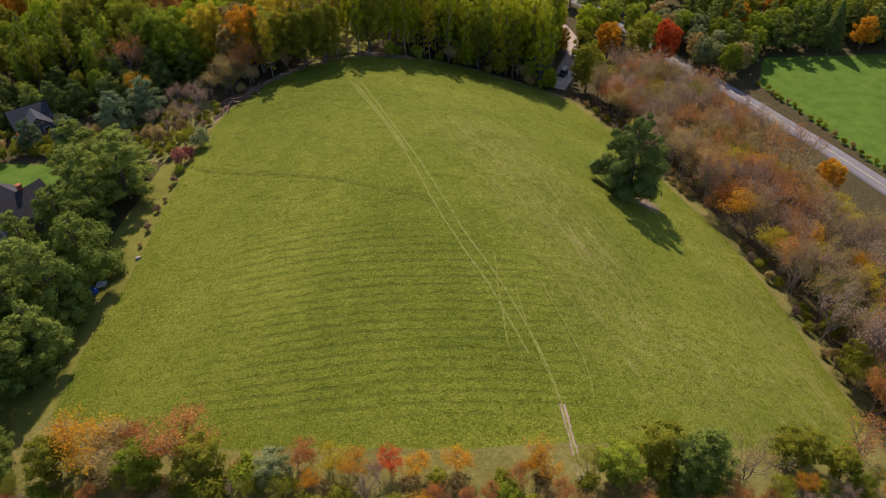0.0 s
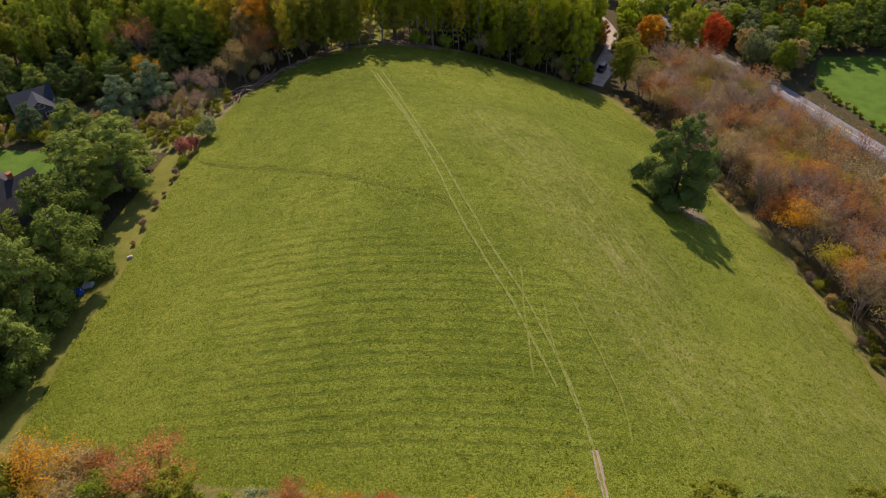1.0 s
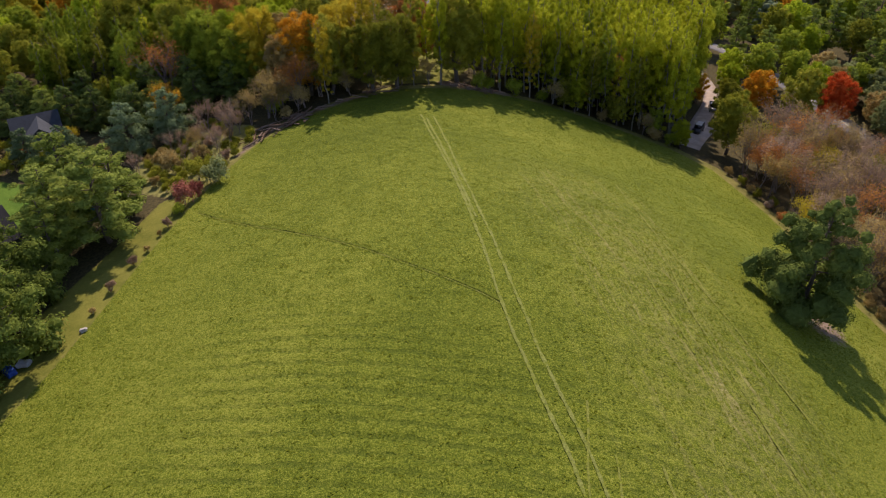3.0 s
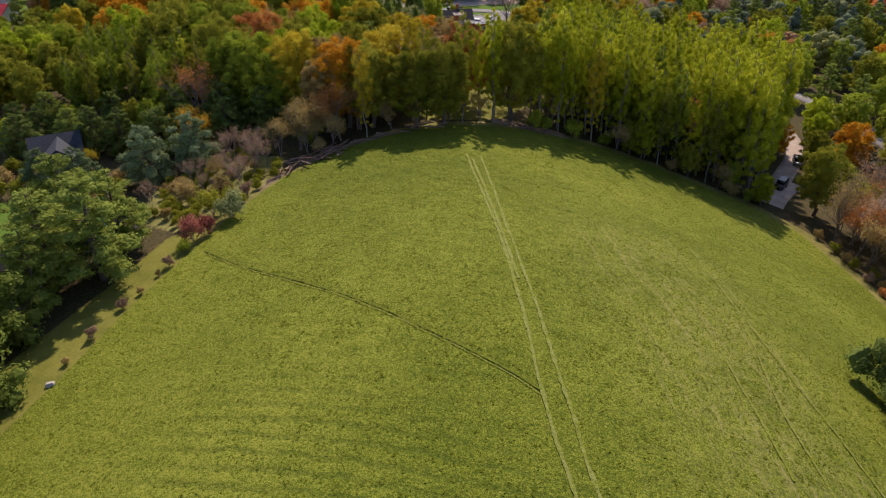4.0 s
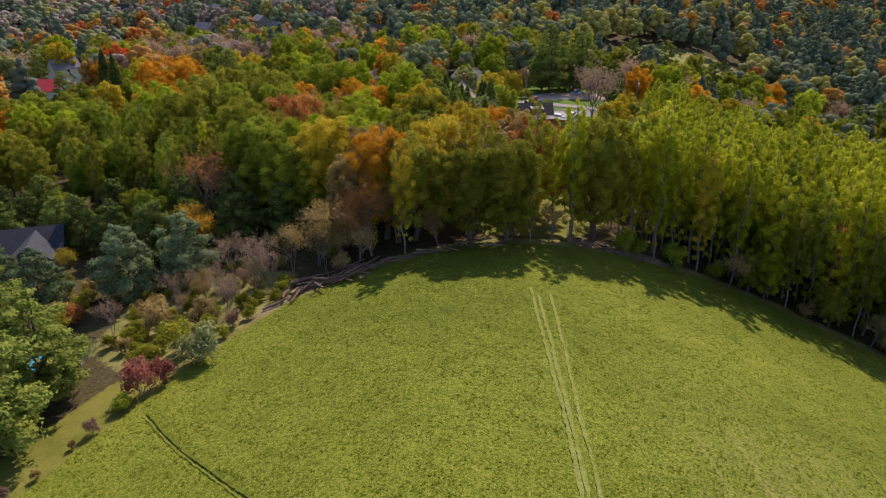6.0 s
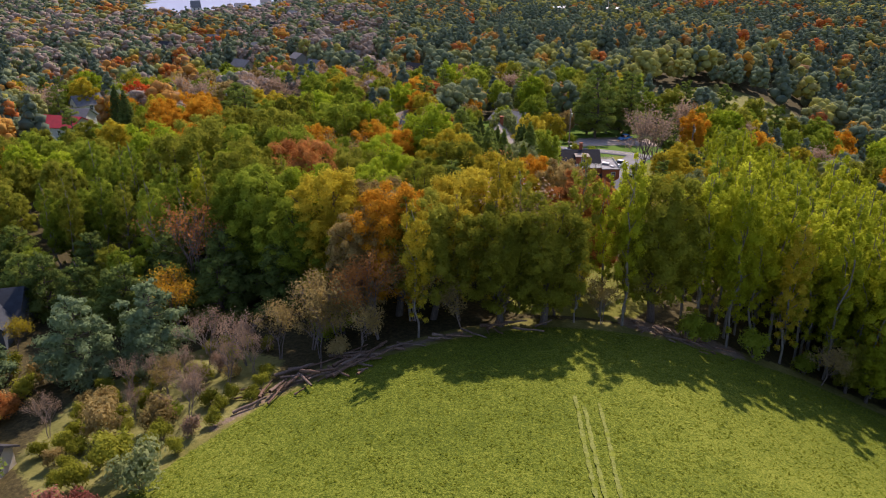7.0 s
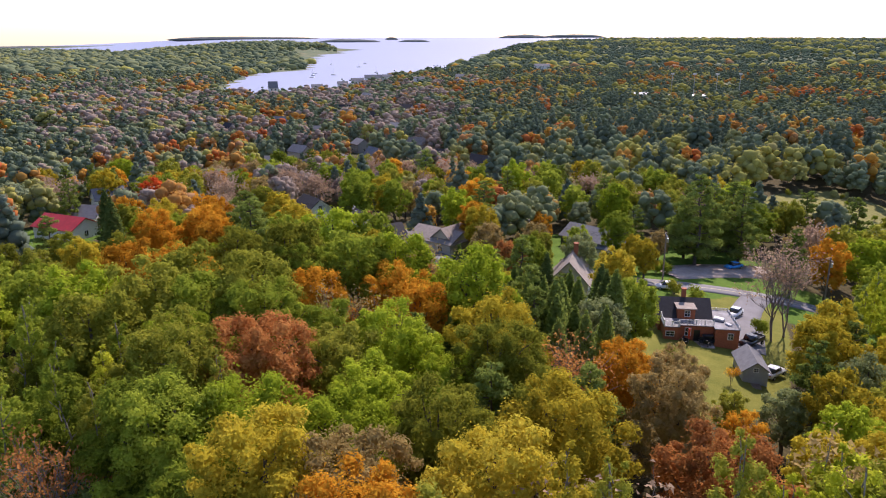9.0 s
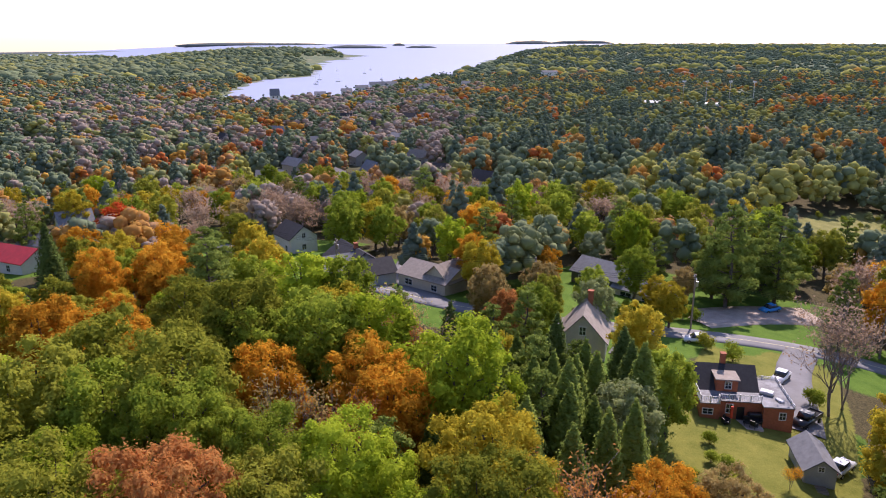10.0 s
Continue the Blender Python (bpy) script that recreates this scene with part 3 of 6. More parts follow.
# nominal sizes; near kinds carry fine leaf, far kinds coarser leaf
KINDS = {
    "maple_fine": [broadleaf(s, 15, 9.5, 0.06, 30000, 0.11, 120, None, 0.2) for s in (1, 2, 3, 15)],
    "maple": [broadleaf(s, 15, 9.5, 0.08, 12500, 0.165, 80) for s in (1, 2, 3)],
    "maple_mid": [broadleaf(s, 15, 9.5, 0.1, 7200, 0.215, 60) for s in (8, 9, 10)],
    "maple_far": [broadleaf(s, 15, 9.5, 0.12, 2600, 0.34, 36) for s in (4, 5, 16)],
    "young": [broadleaf(s, 9, 5.5, 0.05, 5200, 0.125, 40) for s in (6, 7, 17)],
    "sapling": [bare(s, 9, 5.2, 3000, 0.125) for s in (47, 48, 49)],
    "poplar": [poplar(s, 18, 3.2, 5200, 0.115) for s in (11, 12, 13, 14)],
    "spruce": [spruce(s, 14, 8.6, 7600, 0.19) for s in (21, 22, 23)],
    "field_pine": [pine(34, 15, 12.5, 26000, 0.14, 0.07, 0.95, 0.95)],
    "pine": [pine(s, 15, 8.8, 9000, 0.18, 0.1, 0.62) for s in (31, 32, 38)],
    "pine_far": [pine(s, 17, 9.5, 4200, 0.28, 0.14, 0.65) for s in (33, 37)],
    "bushy_pine": [pine(s, 10, 9.0, 8200, 0.16, 0.03, 0.8) for s in (35, 36)],
    "bare": [bare(s, 11.5, 4.6, 1150, 0.125) for s in (41, 42, 43, 45)],
    "bare_far": [bare(s, 13, 8, 1500, 0.24) for s in (44, 46)],
    "shrub": [shrub(s, 2.6, 3.1, 1300, 0.115) for s in (51, 52, 53)],
}
HEIGHT = {"maple": 15, "maple_fine": 15, "maple_mid": 15, "maple_far": 15, "young": 9, "sapling": 9, "poplar": 18, "spruce": 14, "field_pine": 15, "pine": 15, "pine_far": 17, "bushy_pine": 10, "bare": 11, "bare_far": 13, "shrub": 2.6}
TREE_NAME = {"maple": "maple_tree", "maple_fine": "maple_tree", "maple_mid": "maple_tree", "maple_far": "maple_tree", "young": "young_tree", "sapling": "young_tree", "poplar": "poplar_tree", "spruce": "spruce_tree", "field_pine": "pine_tree", "pine": "pine_tree", "pine_far": "pine_tree",
             "bushy_pine": "pine_tree", "bare": "thin_tree", "bare_far": "thin_tree", "shrub": "shrub"}
WORDS = {"green": "green", "lime": "bright yellow-green", "bright": "bright green", "olive": "dull olive", "grey": "pale grey-green", "yellow": "yellow", "orange": "orange", "red": "red", "rust": "rust-coloured",
         "brown": "brown withered", "tan": "tan", "pine": "dark green", "spruce": "very dark green", "bluegreen": "blue-green", "crimson": "deep crimson"}
tree_rng = random.Random(7)


def leafage(x, y):
    """The wood nearest to the flight carries the finest leaf."""
    return "maple_fine" if seg_dist(np.array([x]), np.array([y]), [(-12, 116), (-32, 139)])[0] < 52 and x < -14 else "maple"


def plant(kind, x, y, s=1.0, leaf="green", where="among other trees in the wood", wide=1.0, group="trees of the wood", spin=None):
    """One tree or shrub: an Empty at its foot with a trunk and a crown."""
    if leaf == "lime" and kind.startswith("maple"):
        leaf = "bright"
    trunk_me, crown_me = tree_rng.choice(KINDS[kind])
    name = TREE_NAME[kind]
    if name == "maple_tree" and leaf in ("olive", "tan", "grey", "green", "bright"):
        name = "oak_tree" if leaf in ("olive", "tan") else "elm_tree"
    root = new(name)
    root.matrix_basis = pose(x, y, zat(x, y), 0, 0, tree_rng.uniform(0, 360) if spin is None else spin) @ Matrix.Diagonal((s * wide, s * wide, s * tree_rng.uniform(0.93, 1.07), 1))
    for part_name, me in (("trunk", trunk_me), ("crown", crown_me)):
        ob = new(part_name if kind != "shrub" or part_name == "crown" else "woody_base", me)
        ob.parent = root
        if part_name == "crown":
            ob.material_slots[0].link = "OBJECT"
            ob.material_slots[0].material = LEAF[leaf]
    what = {"poplar": "slim poplar tree with %s leaves", "spruce": "pointed spruce tree with %s needles", "shrub": "rounded shrub with %s leaves", "bare": "half-bare tree with thin %s leaves",
            "bare_far": "half-bare tree with thin %s leaves", "young": "small tree with %s autumn leaves", "sapling": "slender young tree with thin %s leaves"}.get(kind, "pine tree with %s needles" if "pine" in kind else "broad " + name.replace("_", " ") + " with %s leaves")
    return tagged(root, what % WORDS[leaf] + " " + where, "shrub" if kind == "shrub" else "tree", group)


# ---- trees and shrubs at their own spots: x, y, height ----
SPOTS = []
EDGE, WOOD, YARDS = "beside the hayfield", "in the wood", "by village houses"
plant("field_pine", 28.5, 101, 1.03, "spruce", "standing alone in the hayfield", 1.0, "field trees")
SPOTS.append((28.5, 101, 8))
SINGLE = {
    ("maple", "olive"): [(-87.3, 187, 17), (-78, 171.8, 17), (-50, 173.1, 15), (-92.7, 174.5, 16), (-102, 191.8, 14), (-87.1, 165.3, 17), (-72.2, 157, 17), (-85.2, 158, 16), (-33.2, 147.5, 13), (33.5, 183.4, 9), (31.0, 163.5, 12.5)],
    ("maple", "green"): [(-48.7, 207.5, 11), (-70.1, 243.1, 9), (-83.9, 185.5, 15), (-82.9, 192, 14), (-73.9, 169, 16), (-77.8, 188.4, 17), (-70.9, 223, 10), (-81.3, 167.5, 16), (-67.1, 256, 11), (-62.7, 149, 16), (-56.5, 146.5, 14), (71, 177.5, 9), (-66, 150, 16)],
    ("maple", "orange"): [(-128.3, 208.3, 12), (-116.9, 217.8, 11), (-72, 187.5, 13), (-77.5, 181, 13), (-93.7, 246, 11), (-99.2, 182, 11), (-114.6, 181.8, 12), (-135, 216, 12), (-148, 222, 11), (-65.8, 183.6, 14), (-42.2, 183.1, 11), (-125.6, 195.1, 13), (-124.2, 203.4, 13), (-106.8, 176.3, 15), (-103.3, 184.7, 11), (-82.5, 253.4, 9), (-44.5, 146.5, 15), (74, 121.9, 9)],
    ("maple", "lime"): [(-61.9, 189.1, 16), (-61.5, 172.5, 14), (-54.1, 171.2, 12), (-57.2, 163.6, 14), (-74.8, 193, 16), (-60, 153, 16), (-95, 163, 16), (37.7, 207.4, 10), (36.4, 198.7, 9), (-76, 160, 15)],
    ("maple", "yellow"): [(-52.9, 177.6, 15), (-27.5, 212, 12), (-142.2, 208.7, 12), (-88.9, 240.1, 11), (-128, 262, 12), (-61.9, 250.6, 7.5), (-113.2, 214.4, 13), (-201.2, 235.8, 13), (-91.7, 251.4, 9), (-58.6, 246.4, 8), (-40.5, 154, 15), (-39.5, 161.6, 15), (-53.4, 148, 16)],
    ("maple", "grey"): [(-22.5, 208, 11), (-50.4, 199.8, 10.5), (-65.9, 233.2, 10), (64.8, 181.2, 9)],
    ("maple", "tan"): [(-77, 238.9, 10), (-80.5, 228, 11), (-60.5, 262.6, 7), (-38.6, 188, 10), (-48.6, 150.5, 15), (-36.5, 178, 12)],
    ("maple", "red"): [(-167.5, 226.2, 13), (55.6, 185.2, 12)],
    ("maple", "rust"): [(-73, 219.4, 10), (-76.8, 199.5, 12), (-66.5, 161.2, 16.5), (-29.6, 164.2, 15)],
    ("edge", "olive"): [(-40.5, 146.5, 14), (-20.5, 160.5, 16.5)],
    ("poplar", "yellow"): [(-35, 150.5, 15.5), (-38.2, 148, 14)],
    ("poplar", "lime"): [(-25.5, 157.5, 16), (-23.5, 160.5, 17)],
    ("poplar", "olive"): [(-42.5, 145.5, 14), (-33.2, 152.5, 15), (-28, 157, 16)],
    ("edge", "tan"): [(-47.5, 144.5, 12)],
    ("bare", "tan"): [(-69.6, 176.1, 13), (-75.6, 197.9, 14), (28.8, 43, 6)],
    ("bare", "rust"): [(-67, 178.8, 12), (-46, 179.2, 12), (-69.5, 143.6, 13), (9.8, 172.9, 14), (44.7, 49.6, 7), (-50, 178, 11)],
    ("bare", "brown"): [(-34.7, 229.5, 15), (-33.4, 234, 13), (-34.2, 151.3, 14), (-57.5, 131.8, 6), (-53.3, 132.2, 6), (43.7, 164.8, 9), (-51.5, 128, 5)],
    ("sapling", "rust"): [(-43, 140.2, 8.5), (-45, 141.5, 7)],
    ("sapling", "tan"): [(-48.6, 136.3, 8.5), (-46.4, 138, 7.5), (-50.5, 134, 6)],
    ("pine", "pine"): [(-116.2, 206.3, 15), (-109.5, 201, 15), (-68.7, 272.5, 10), (-72.8, 226, 9), (-54, 266, 17), (-47.5, 276, 17), (-59.9, 200, 11), (-55.8, 192.8, 12), (-70.2, 209.8, 10), (-57.3, 270.6, 15), (-53.5, 276.1, 15), (-51, 284.4, 15), (-120.9, 212.2, 13), (-48.2, 167.5, 12), (-62.3, 177.7, 12), (-67.1, 108.6, 12),
                       (-58.2, 106.4, 11), (-65.9, 102.2, 11), (21.5, 41, 7), (24.4, 42.8, 7), (-57.5, 60, 11), (-58.5, 52, 10), (-64, 64, 12), (-55.1, 48.5, 8), (-53.1, 46, 6), (-56.4, 100.5, 13), (-62, 99.3, 12), (-60.8, 69.2, 12), (-62.2, 76, 12), (92.6, 193.4, 12)],
    ("spruce", "pine"): [(-54.4, 195.4, 12), (-64.3, 190, 11), (-59.5, 190.3, 11), (-55.3, 188.4, 11), (-53.4, 185, 10), (-57.5, 199, 10), (-64, 199, 11), (-63.7, 193.3, 10), (-62.6, 196.5, 11), (-58.5, 196.6, 11), (-55, 198.5, 11), (-54.2, 202, 10), (-52.8, 191.9, 11), (-57.7, 186.7, 10), (-51.2, 193.5, 10), (-58.2, 183.4, 10), (-50.3, 186.5, 10), (-66.5, 196, 11), (-56.5, 205, 10)],
    ("spruce", "spruce"): [(-52.1, 206.3, 10), (-141.7, 197, 13), (-135.5, 193.9, 13), (104.5, 194, 13), (-60, 203, 10)],
    ("bushy_pine", "bluegreen"): [(-67.7, 125.5, 8.5), (-63, 130.6, 9), (-75, 120, 7.5), (-84, 122, 6)],
    ("bushy_pine", "spruce"): [(-57.5, 144, 9), (-66, 144, 9), (-73, 143, 9)],
    ("bushy_pine", "pine"): [(-60.6, 86.7, 13), (-54.8, 79.2, 11.5), (-57, 72.5, 12), (-55.6, 64.5, 10)],
    ("young", "orange"): [(-36.2, 207.6, 2.6), (-66.5, 136.5, 8), (-42.9, 48.4, 7), (-5.1, 42, 3), (-12, 42.4, 3.4), (-0.9, 42.3, 3.2), (8, 42, 4), (62, 150.9, 7), (64, 143, 6), (-90, 116, 4.5)],
    ("young", "red"): [(-7.7, 42.7, 3.2)],
    ("young", "tan"): [(-42, 145.9, 9), (-38.4, 47.2, 6), (-56, 125, 4)],
    ("young", "yellow"): [(-14.1, 42.9, 3.5), (-80, 127, 4)],
    ("young", "rust"): [(-31.7, 46.0, 7), (-36, 47, 5), (-18.1, 44, 3.8), (-23, 43.4, 3.2)],
    ("young", "green"): [(14.9, 41, 5), (-34.5, 44.5, 6), (17, 163.5, 6)],
    ("young", "olive"): [(19.2, 42.8, 6), (38, 48, 5), (42, 47, 4.5), (35, 46.9, 5), (-28.5, 44.5, 6), (10, 164, 6), (-46, 46.5, 6)],
    ("young", "grey"): [(-19.9, 42.5, 4.5)],
    ("shrub", "crimson"): [(-49.6, 108.6, 2.7), (-48.6, 110.6, 2.0)],
    ("shrub", "grey"): [(-47.6, 114.3, 3.4)],
    ("shrub", "brown"): [(-49.3, 103, 1.2), (-49.7, 95, 1.1), (-49.8, 90.1, 1.2)],
    ("shrub", "tan"): [(-49.8, 86.2, 0.8), (-49.3, 97.6, 0.8), (-49.4, 101, 0.7), (-57, 119, 3.0), (-53, 121, 2.6), (-60, 121.5, 2.6)],
    ("shrub", "green"): [(-60, 251.5, 2.4), (-58, 252.6, 2.2), (-56.5, 253.6, 2.6), (-64.5, 249, 2.2), (-66.5, 248, 2.4), (-62.3, 250, 2), (-41.5, 206, 2), (-44.5, 211, 1.5), (-50.5, 213.5, 2.2), (-22.6, 43, 3), (4, 39, 2), (-49.2, 106.2, 1.5), (-36.5, 231, 2.4), (-47.5, 238.5, 2.6), (-43.5, 207, 1.4)],
    ("shrub", "olive"): [(-51.6, 240.6, 2.4), (-40.5, 203, 1.6), (-43.5, 199.5, 1.3), (-26.7, 42.1, 3), (-51, 115.5, 3), (-53, 113, 2.2)],
}
for (kind, leaf), spots in SINGLE.items():
    base = "maple" if kind == "edge" else kind
    for x, y, h in spots:
        kind = leafage(x, y) if base == "maple" else "sapling" if base == "young" and leaf in ("orange", "red", "rust", "tan", "yellow") else base
        near_field = inside(np.array([x]), np.array([y]), FIELD)[0] > -9
        near_homes = y > 203 and x < -25
        if base == "maple" and y > 196:
            plant("maple_mid", x, y, h / 15, leaf, YARDS, 1.0, "village trees")
        else:
            plant(kind, x, y, 1.06 * h / HEIGHT[kind], leaf, YARDS if near_homes else EDGE if near_field else WOOD, 1.4 if y < 50 else 1.3 if kind == "pine" and x < -50 and y < 112 else 1.0, "trees at the field's edge" if near_field else "trees of the wood")
        SPOTS.append((x, y, {"maple": 6.5, "maple_fine": 6.5, "pine": 6, "bushy_pine": 6, "poplar": 3, "bare": 4, "spruce": 4, "young": 3.2, "sapling": 3.2, "shrub": 1.6}[kind] * (h / HEIGHT[kind]) ** 0.7))


def free(x, y, gap):
    spots = np.array(SPOTS)
    return bool(np.all((x - spots[:, 0]) ** 2 + (y - spots[:, 1]) ** 2 > (gap + spots[:, 2]) ** 2 / 4))


ROADS = {"main": ([(-330, 300), (-250, 275), (-190, 255), (-150, 244), (-112, 236), (-92, 233.5), (-75, 236.5), (-65, 240.7), (-56.7, 245), (-46.9, 250), (-38.6, 253.8), (-29, 258), (-8, 263), (20, 258), (42, 236), (54, 205), (61.3, 184.2), (69.3, 170),
                   (76.5, 153.6), (82.4, 141.3), (88, 127), (97, 104), (108, 76), (122, 40), (140, 0)], 5.0),
         "drive": ([(30.5, 249), (29, 232), (30.6, 216.5), (33.2, 207), (33.4, 195), (29.5, 184), (26.5, 174), (24.5, 166)], 3.6)}


def clear(x, y):
    """True where a wild tree may stand."""
    ok = np.ones(len(x), bool)
    for line, w in ROADS.values():
        ok &= seg_dist(x, y, line) >= w / 2 + 1.2
    for q in (FIELD, STRIP, LAWN_EAST, LAWN_WEST, YARD, LOT_LAWN, HEATH, GLADE):
        ok &= inside(x, y, q) < 0.5
    for a, b, r in HOMES:
        reach = math.hypot(-32 - a, 139 - b)
        ok &= np.hypot(x - a, y - b) > r
        ok &= seg_dist(x, y, [(a, b), (a + (-32 - a) * depth_open(a) / reach, b + (139 - b) * depth_open(a) / reach)]) > 0.8 * r
    return ok


def depth_open(x):
    """Depth of the open ground south of a house."""
    return 34.0 if x < -90 else 13.0


def woods(poly, gap, chooser, where, group, seed, tries=4000, limit=400):
    """Trees strewn over a patch, each at its own spot."""
    rng = random.Random(seed)
    xs, ys = [p[0] for p in poly], [p[1] for p in poly]
    spots = np.array([(rng.uniform(min(xs), max(xs)), rng.uniform(min(ys), max(ys))) for _ in range(tries)])
    spots = spots[(inside(spots[:, 0], spots[:, 1], poly) >= 0) & clear(spots[:, 0], spots[:, 1])]
    made = 0
    for x, y in spots.tolist():
        if made >= limit or not free(x, y, gap):
            continue
        kind, s, leaf = chooser(rng, x, y)
        SPOTS.append((x, y, gap))
        plant(kind, x, y, s * rng.uniform(0.85, 1.12), leaf, where, rng.uniform(0.9, 1.1), group)
        made += 1


def pick(rng, *options):
    """One of (weight, kind, scale, leaf)."""
    k = rng.choices(options, [o[0] for o in options])[0]
    return k[1], k[2], k[3]


POPLARS = [(-19, 161), (-6, 165.5), (6, 166), (16, 164), (22, 162), (25, 176), (29, 190), (28, 212), (10, 210), (-12, 196), (-17, 176)]
woods(POPLARS, 2.25, lambda r, x, y: pick(r, (9, "poplar", 1.05 + 0.005 * (x + 10), "lime"), (2, "poplar", 1.02, "green"), (0.35, "bare", 1.1, "rust"), (0.4, "young", 1.1, "orange")), "in a grove", "poplar grove", 3, limit=200)
EDGEWOOD = [(-47, 135.5), (-41, 140), (-34, 146.5), (-22, 156), (-8, 163.5), (4, 165), (14, 163.5), (21, 160.5), (22, 163), (14, 166.5), (4, 168), (-9, 166.5), (-24, 159), (-37, 149.5), (-48, 140)]
woods(EDGEWOOD, 3.0, lambda r, x, y: pick(r, (5, "poplar", 0.95, "lime"), (4, "poplar", 0.9, "olive"), (1.5, "poplar", 0.85, "yellow"), (1, "bare", 1.2, "rust")) if x > -24 else pick(r, (3, "maple_fine", 0.95, "olive"), (2.5, "poplar", 0.85, "yellow"), (3, "poplar", 0.85, "olive"), (1, "maple_fine", 0.85, "tan"), (1, "bare", 1.1, "rust")), EDGE, "trees at the field's edge", 23, limit=34)
FRINGE = [(-46, 134), (-40, 141), (-33, 148), (-20, 157), (-5, 163.5), (5, 164), (15, 162), (23, 159), (24, 163), (16, 166.5), (5, 168.5), (-8, 167), (-22, 161), (-36, 153), (-46, 145), (-51, 137)]
woods(FRINGE, 1.7, lambda r, x, y: pick(r, (4, "shrub", 1.2, "olive"), (3, "shrub", 1.1, "green"), (2, "shrub", 1.0, "tan"), (2.6, "young", 0.66, "olive"), (1.8 if x > -24 else 0.2, "young", 0.7, "lime"), (1.0, "sapling", 0.6, "tan"), (0.6, "shrub", 1.2, "orange")), EDGE, "undergrowth at the field's edge", 13, limit=135)
HEDGE_EAST = [(30, 152), (36, 166), (50, 175), (60, 160), (65, 142), (70, 122), (74, 100), (72, 68), (62, 52), (54, 57), (52.5, 70), (51, 84), (47.5, 99), (42.5, 114), (36, 138)]
woods(HEDGE_EAST, 2.8, lambda r, x, y: pick(r, (1.6, "bare", 0.98, "rust"), (3.2, "bare", 1.02, "brown"), (3.0, "bare", 0.96, "tan"), (2.2, "sapling", 1.0, "tan"), (1.0 + 0.02 * max(0, 110 - y), "sapling", 1.0, "orange"), (1.3, "sapling", 0.95, "olive"),
                                                (0.9, "young", 0.8, "olive"), (0.8, "sapling", 0.95, "yellow"), (1.2, "sapling", 1.0, "rust")), "in the hedgerow", "eastern hedgerow", 4, limit=185)
HEDGE_FOOT = [(29, 153), (34.5, 139), (41, 114), (46.5, 99), (50, 83), (51.5, 70), (53.5, 58), (56, 58), (54, 70), (52.5, 84), (49.5, 100), (43.5, 116), (37, 141), (32, 156)]
woods(HEDGE_FOOT, 1.7, lambda r, x, y: pick(r, (3, "shrub", 0.6, "tan"), (3, "shrub", 0.65, "olive"), (2, "shrub", 0.6, "brown"), (1, "shrub", 0.6, "rust")), "at the hedgerow's foot", "hedgerow shrubs", 27, limit=60)
HEDGE_SOUTH = [(-62, 45), (-40, 46), (-26, 43), (0, 41), (22, 41.5), (48, 48), (52, 40), (0, 33), (-62, 34)]
woods(HEDGE_SOUTH, 1.7, lambda r, x, y: pick(r, (2.5, "shrub", 0.9, "olive"), (2.5, "shrub", 0.8, "tan"), (1, "shrub", 0.9, "green"), (1.0, "sapling", 0.42, "rust"), (0.8, "sapling", 0.4, "orange"), (1, "sapling", 0.45, "olive"), (0.8, "bare", 0.3, "brown")), "in the hedgerow", "southern hedgerow", 5, limit=180)
SCRUB = [(-48.5, 117), (-47.5, 127), (-52, 136), (-58, 137), (-64, 124), (-62, 116), (-54, 112)]
woods(SCRUB, 1.7, lambda r, x, y: pick(r, (1.2, "shrub", 0.55, "tan"), (6, "shrub", 0.6, "olive"), (1, "shrub", 0.6, "green"), (0.6, "shrub", 0.7, "brown"), (0.8, "bare", 0.38, "brown")), "in rough scrub", "western scrub", 14, limit=75)
SCRUB_W = [(-97, 117), (-84, 117.5), (-72, 115.5), (-66, 115), (-70, 124), (-98, 126)]
woods(SCRUB_W, 2.3, lambda r, x, y: pick(r, (3, "shrub", 0.9, "olive"), (0.6, "shrub", 0.9, "rust"), (1, "shrub", 1.0, "tan"), (1, "young", 0.45, "olive")), "beside the western lawn", "western scrub", 15, limit=40)
HOLLOW = [(-100, 128), (-78, 128), (-71, 133), (-60, 138), (-54, 142), (-56, 145), (-100, 143)]
woods(HOLLOW, 4.4, lambda r, x, y: pick(r, (4, "bushy_pine", 0.8, "spruce"), (2, "bushy_pine", 0.75, "pine"), (2, "young", 0.85, "green"), (1, "young", 0.8, "olive")), "in a shaded hollow", "western wood", 29, limit=40)
ASPEN_WEST = [(-97, 142), (-82, 144), (-70, 146), (-60, 147), (-58, 153), (-74, 160), (-97, 160)]
woods(ASPEN_WEST, 3.4, lambda r, x, y: pick(r, (5, "poplar", 0.86, "green"), (1, "poplar", 0.84, "lime"), (4, "poplar", 0.82, "olive"), (2, "maple", 0.85, "green"), (0.3, "young", 0.9, "orange")), "in the wood", "western wood", 24, limit=42)
WEST = [(-112, 138), (-97, 143), (-70, 145), (-60, 146), (-52, 145), (-46, 147), (-38, 152), (-26, 159), (-20, 166), (-20, 190), (-36, 194), (-50, 202), (-56, 222), (-62, 234), (-110, 232), (-150, 200), (-140, 150)]
NEARW = [(-100, 126), (-40, 126), (-20, 160), (-30, 192), (-70, 196), (-100, 170)]


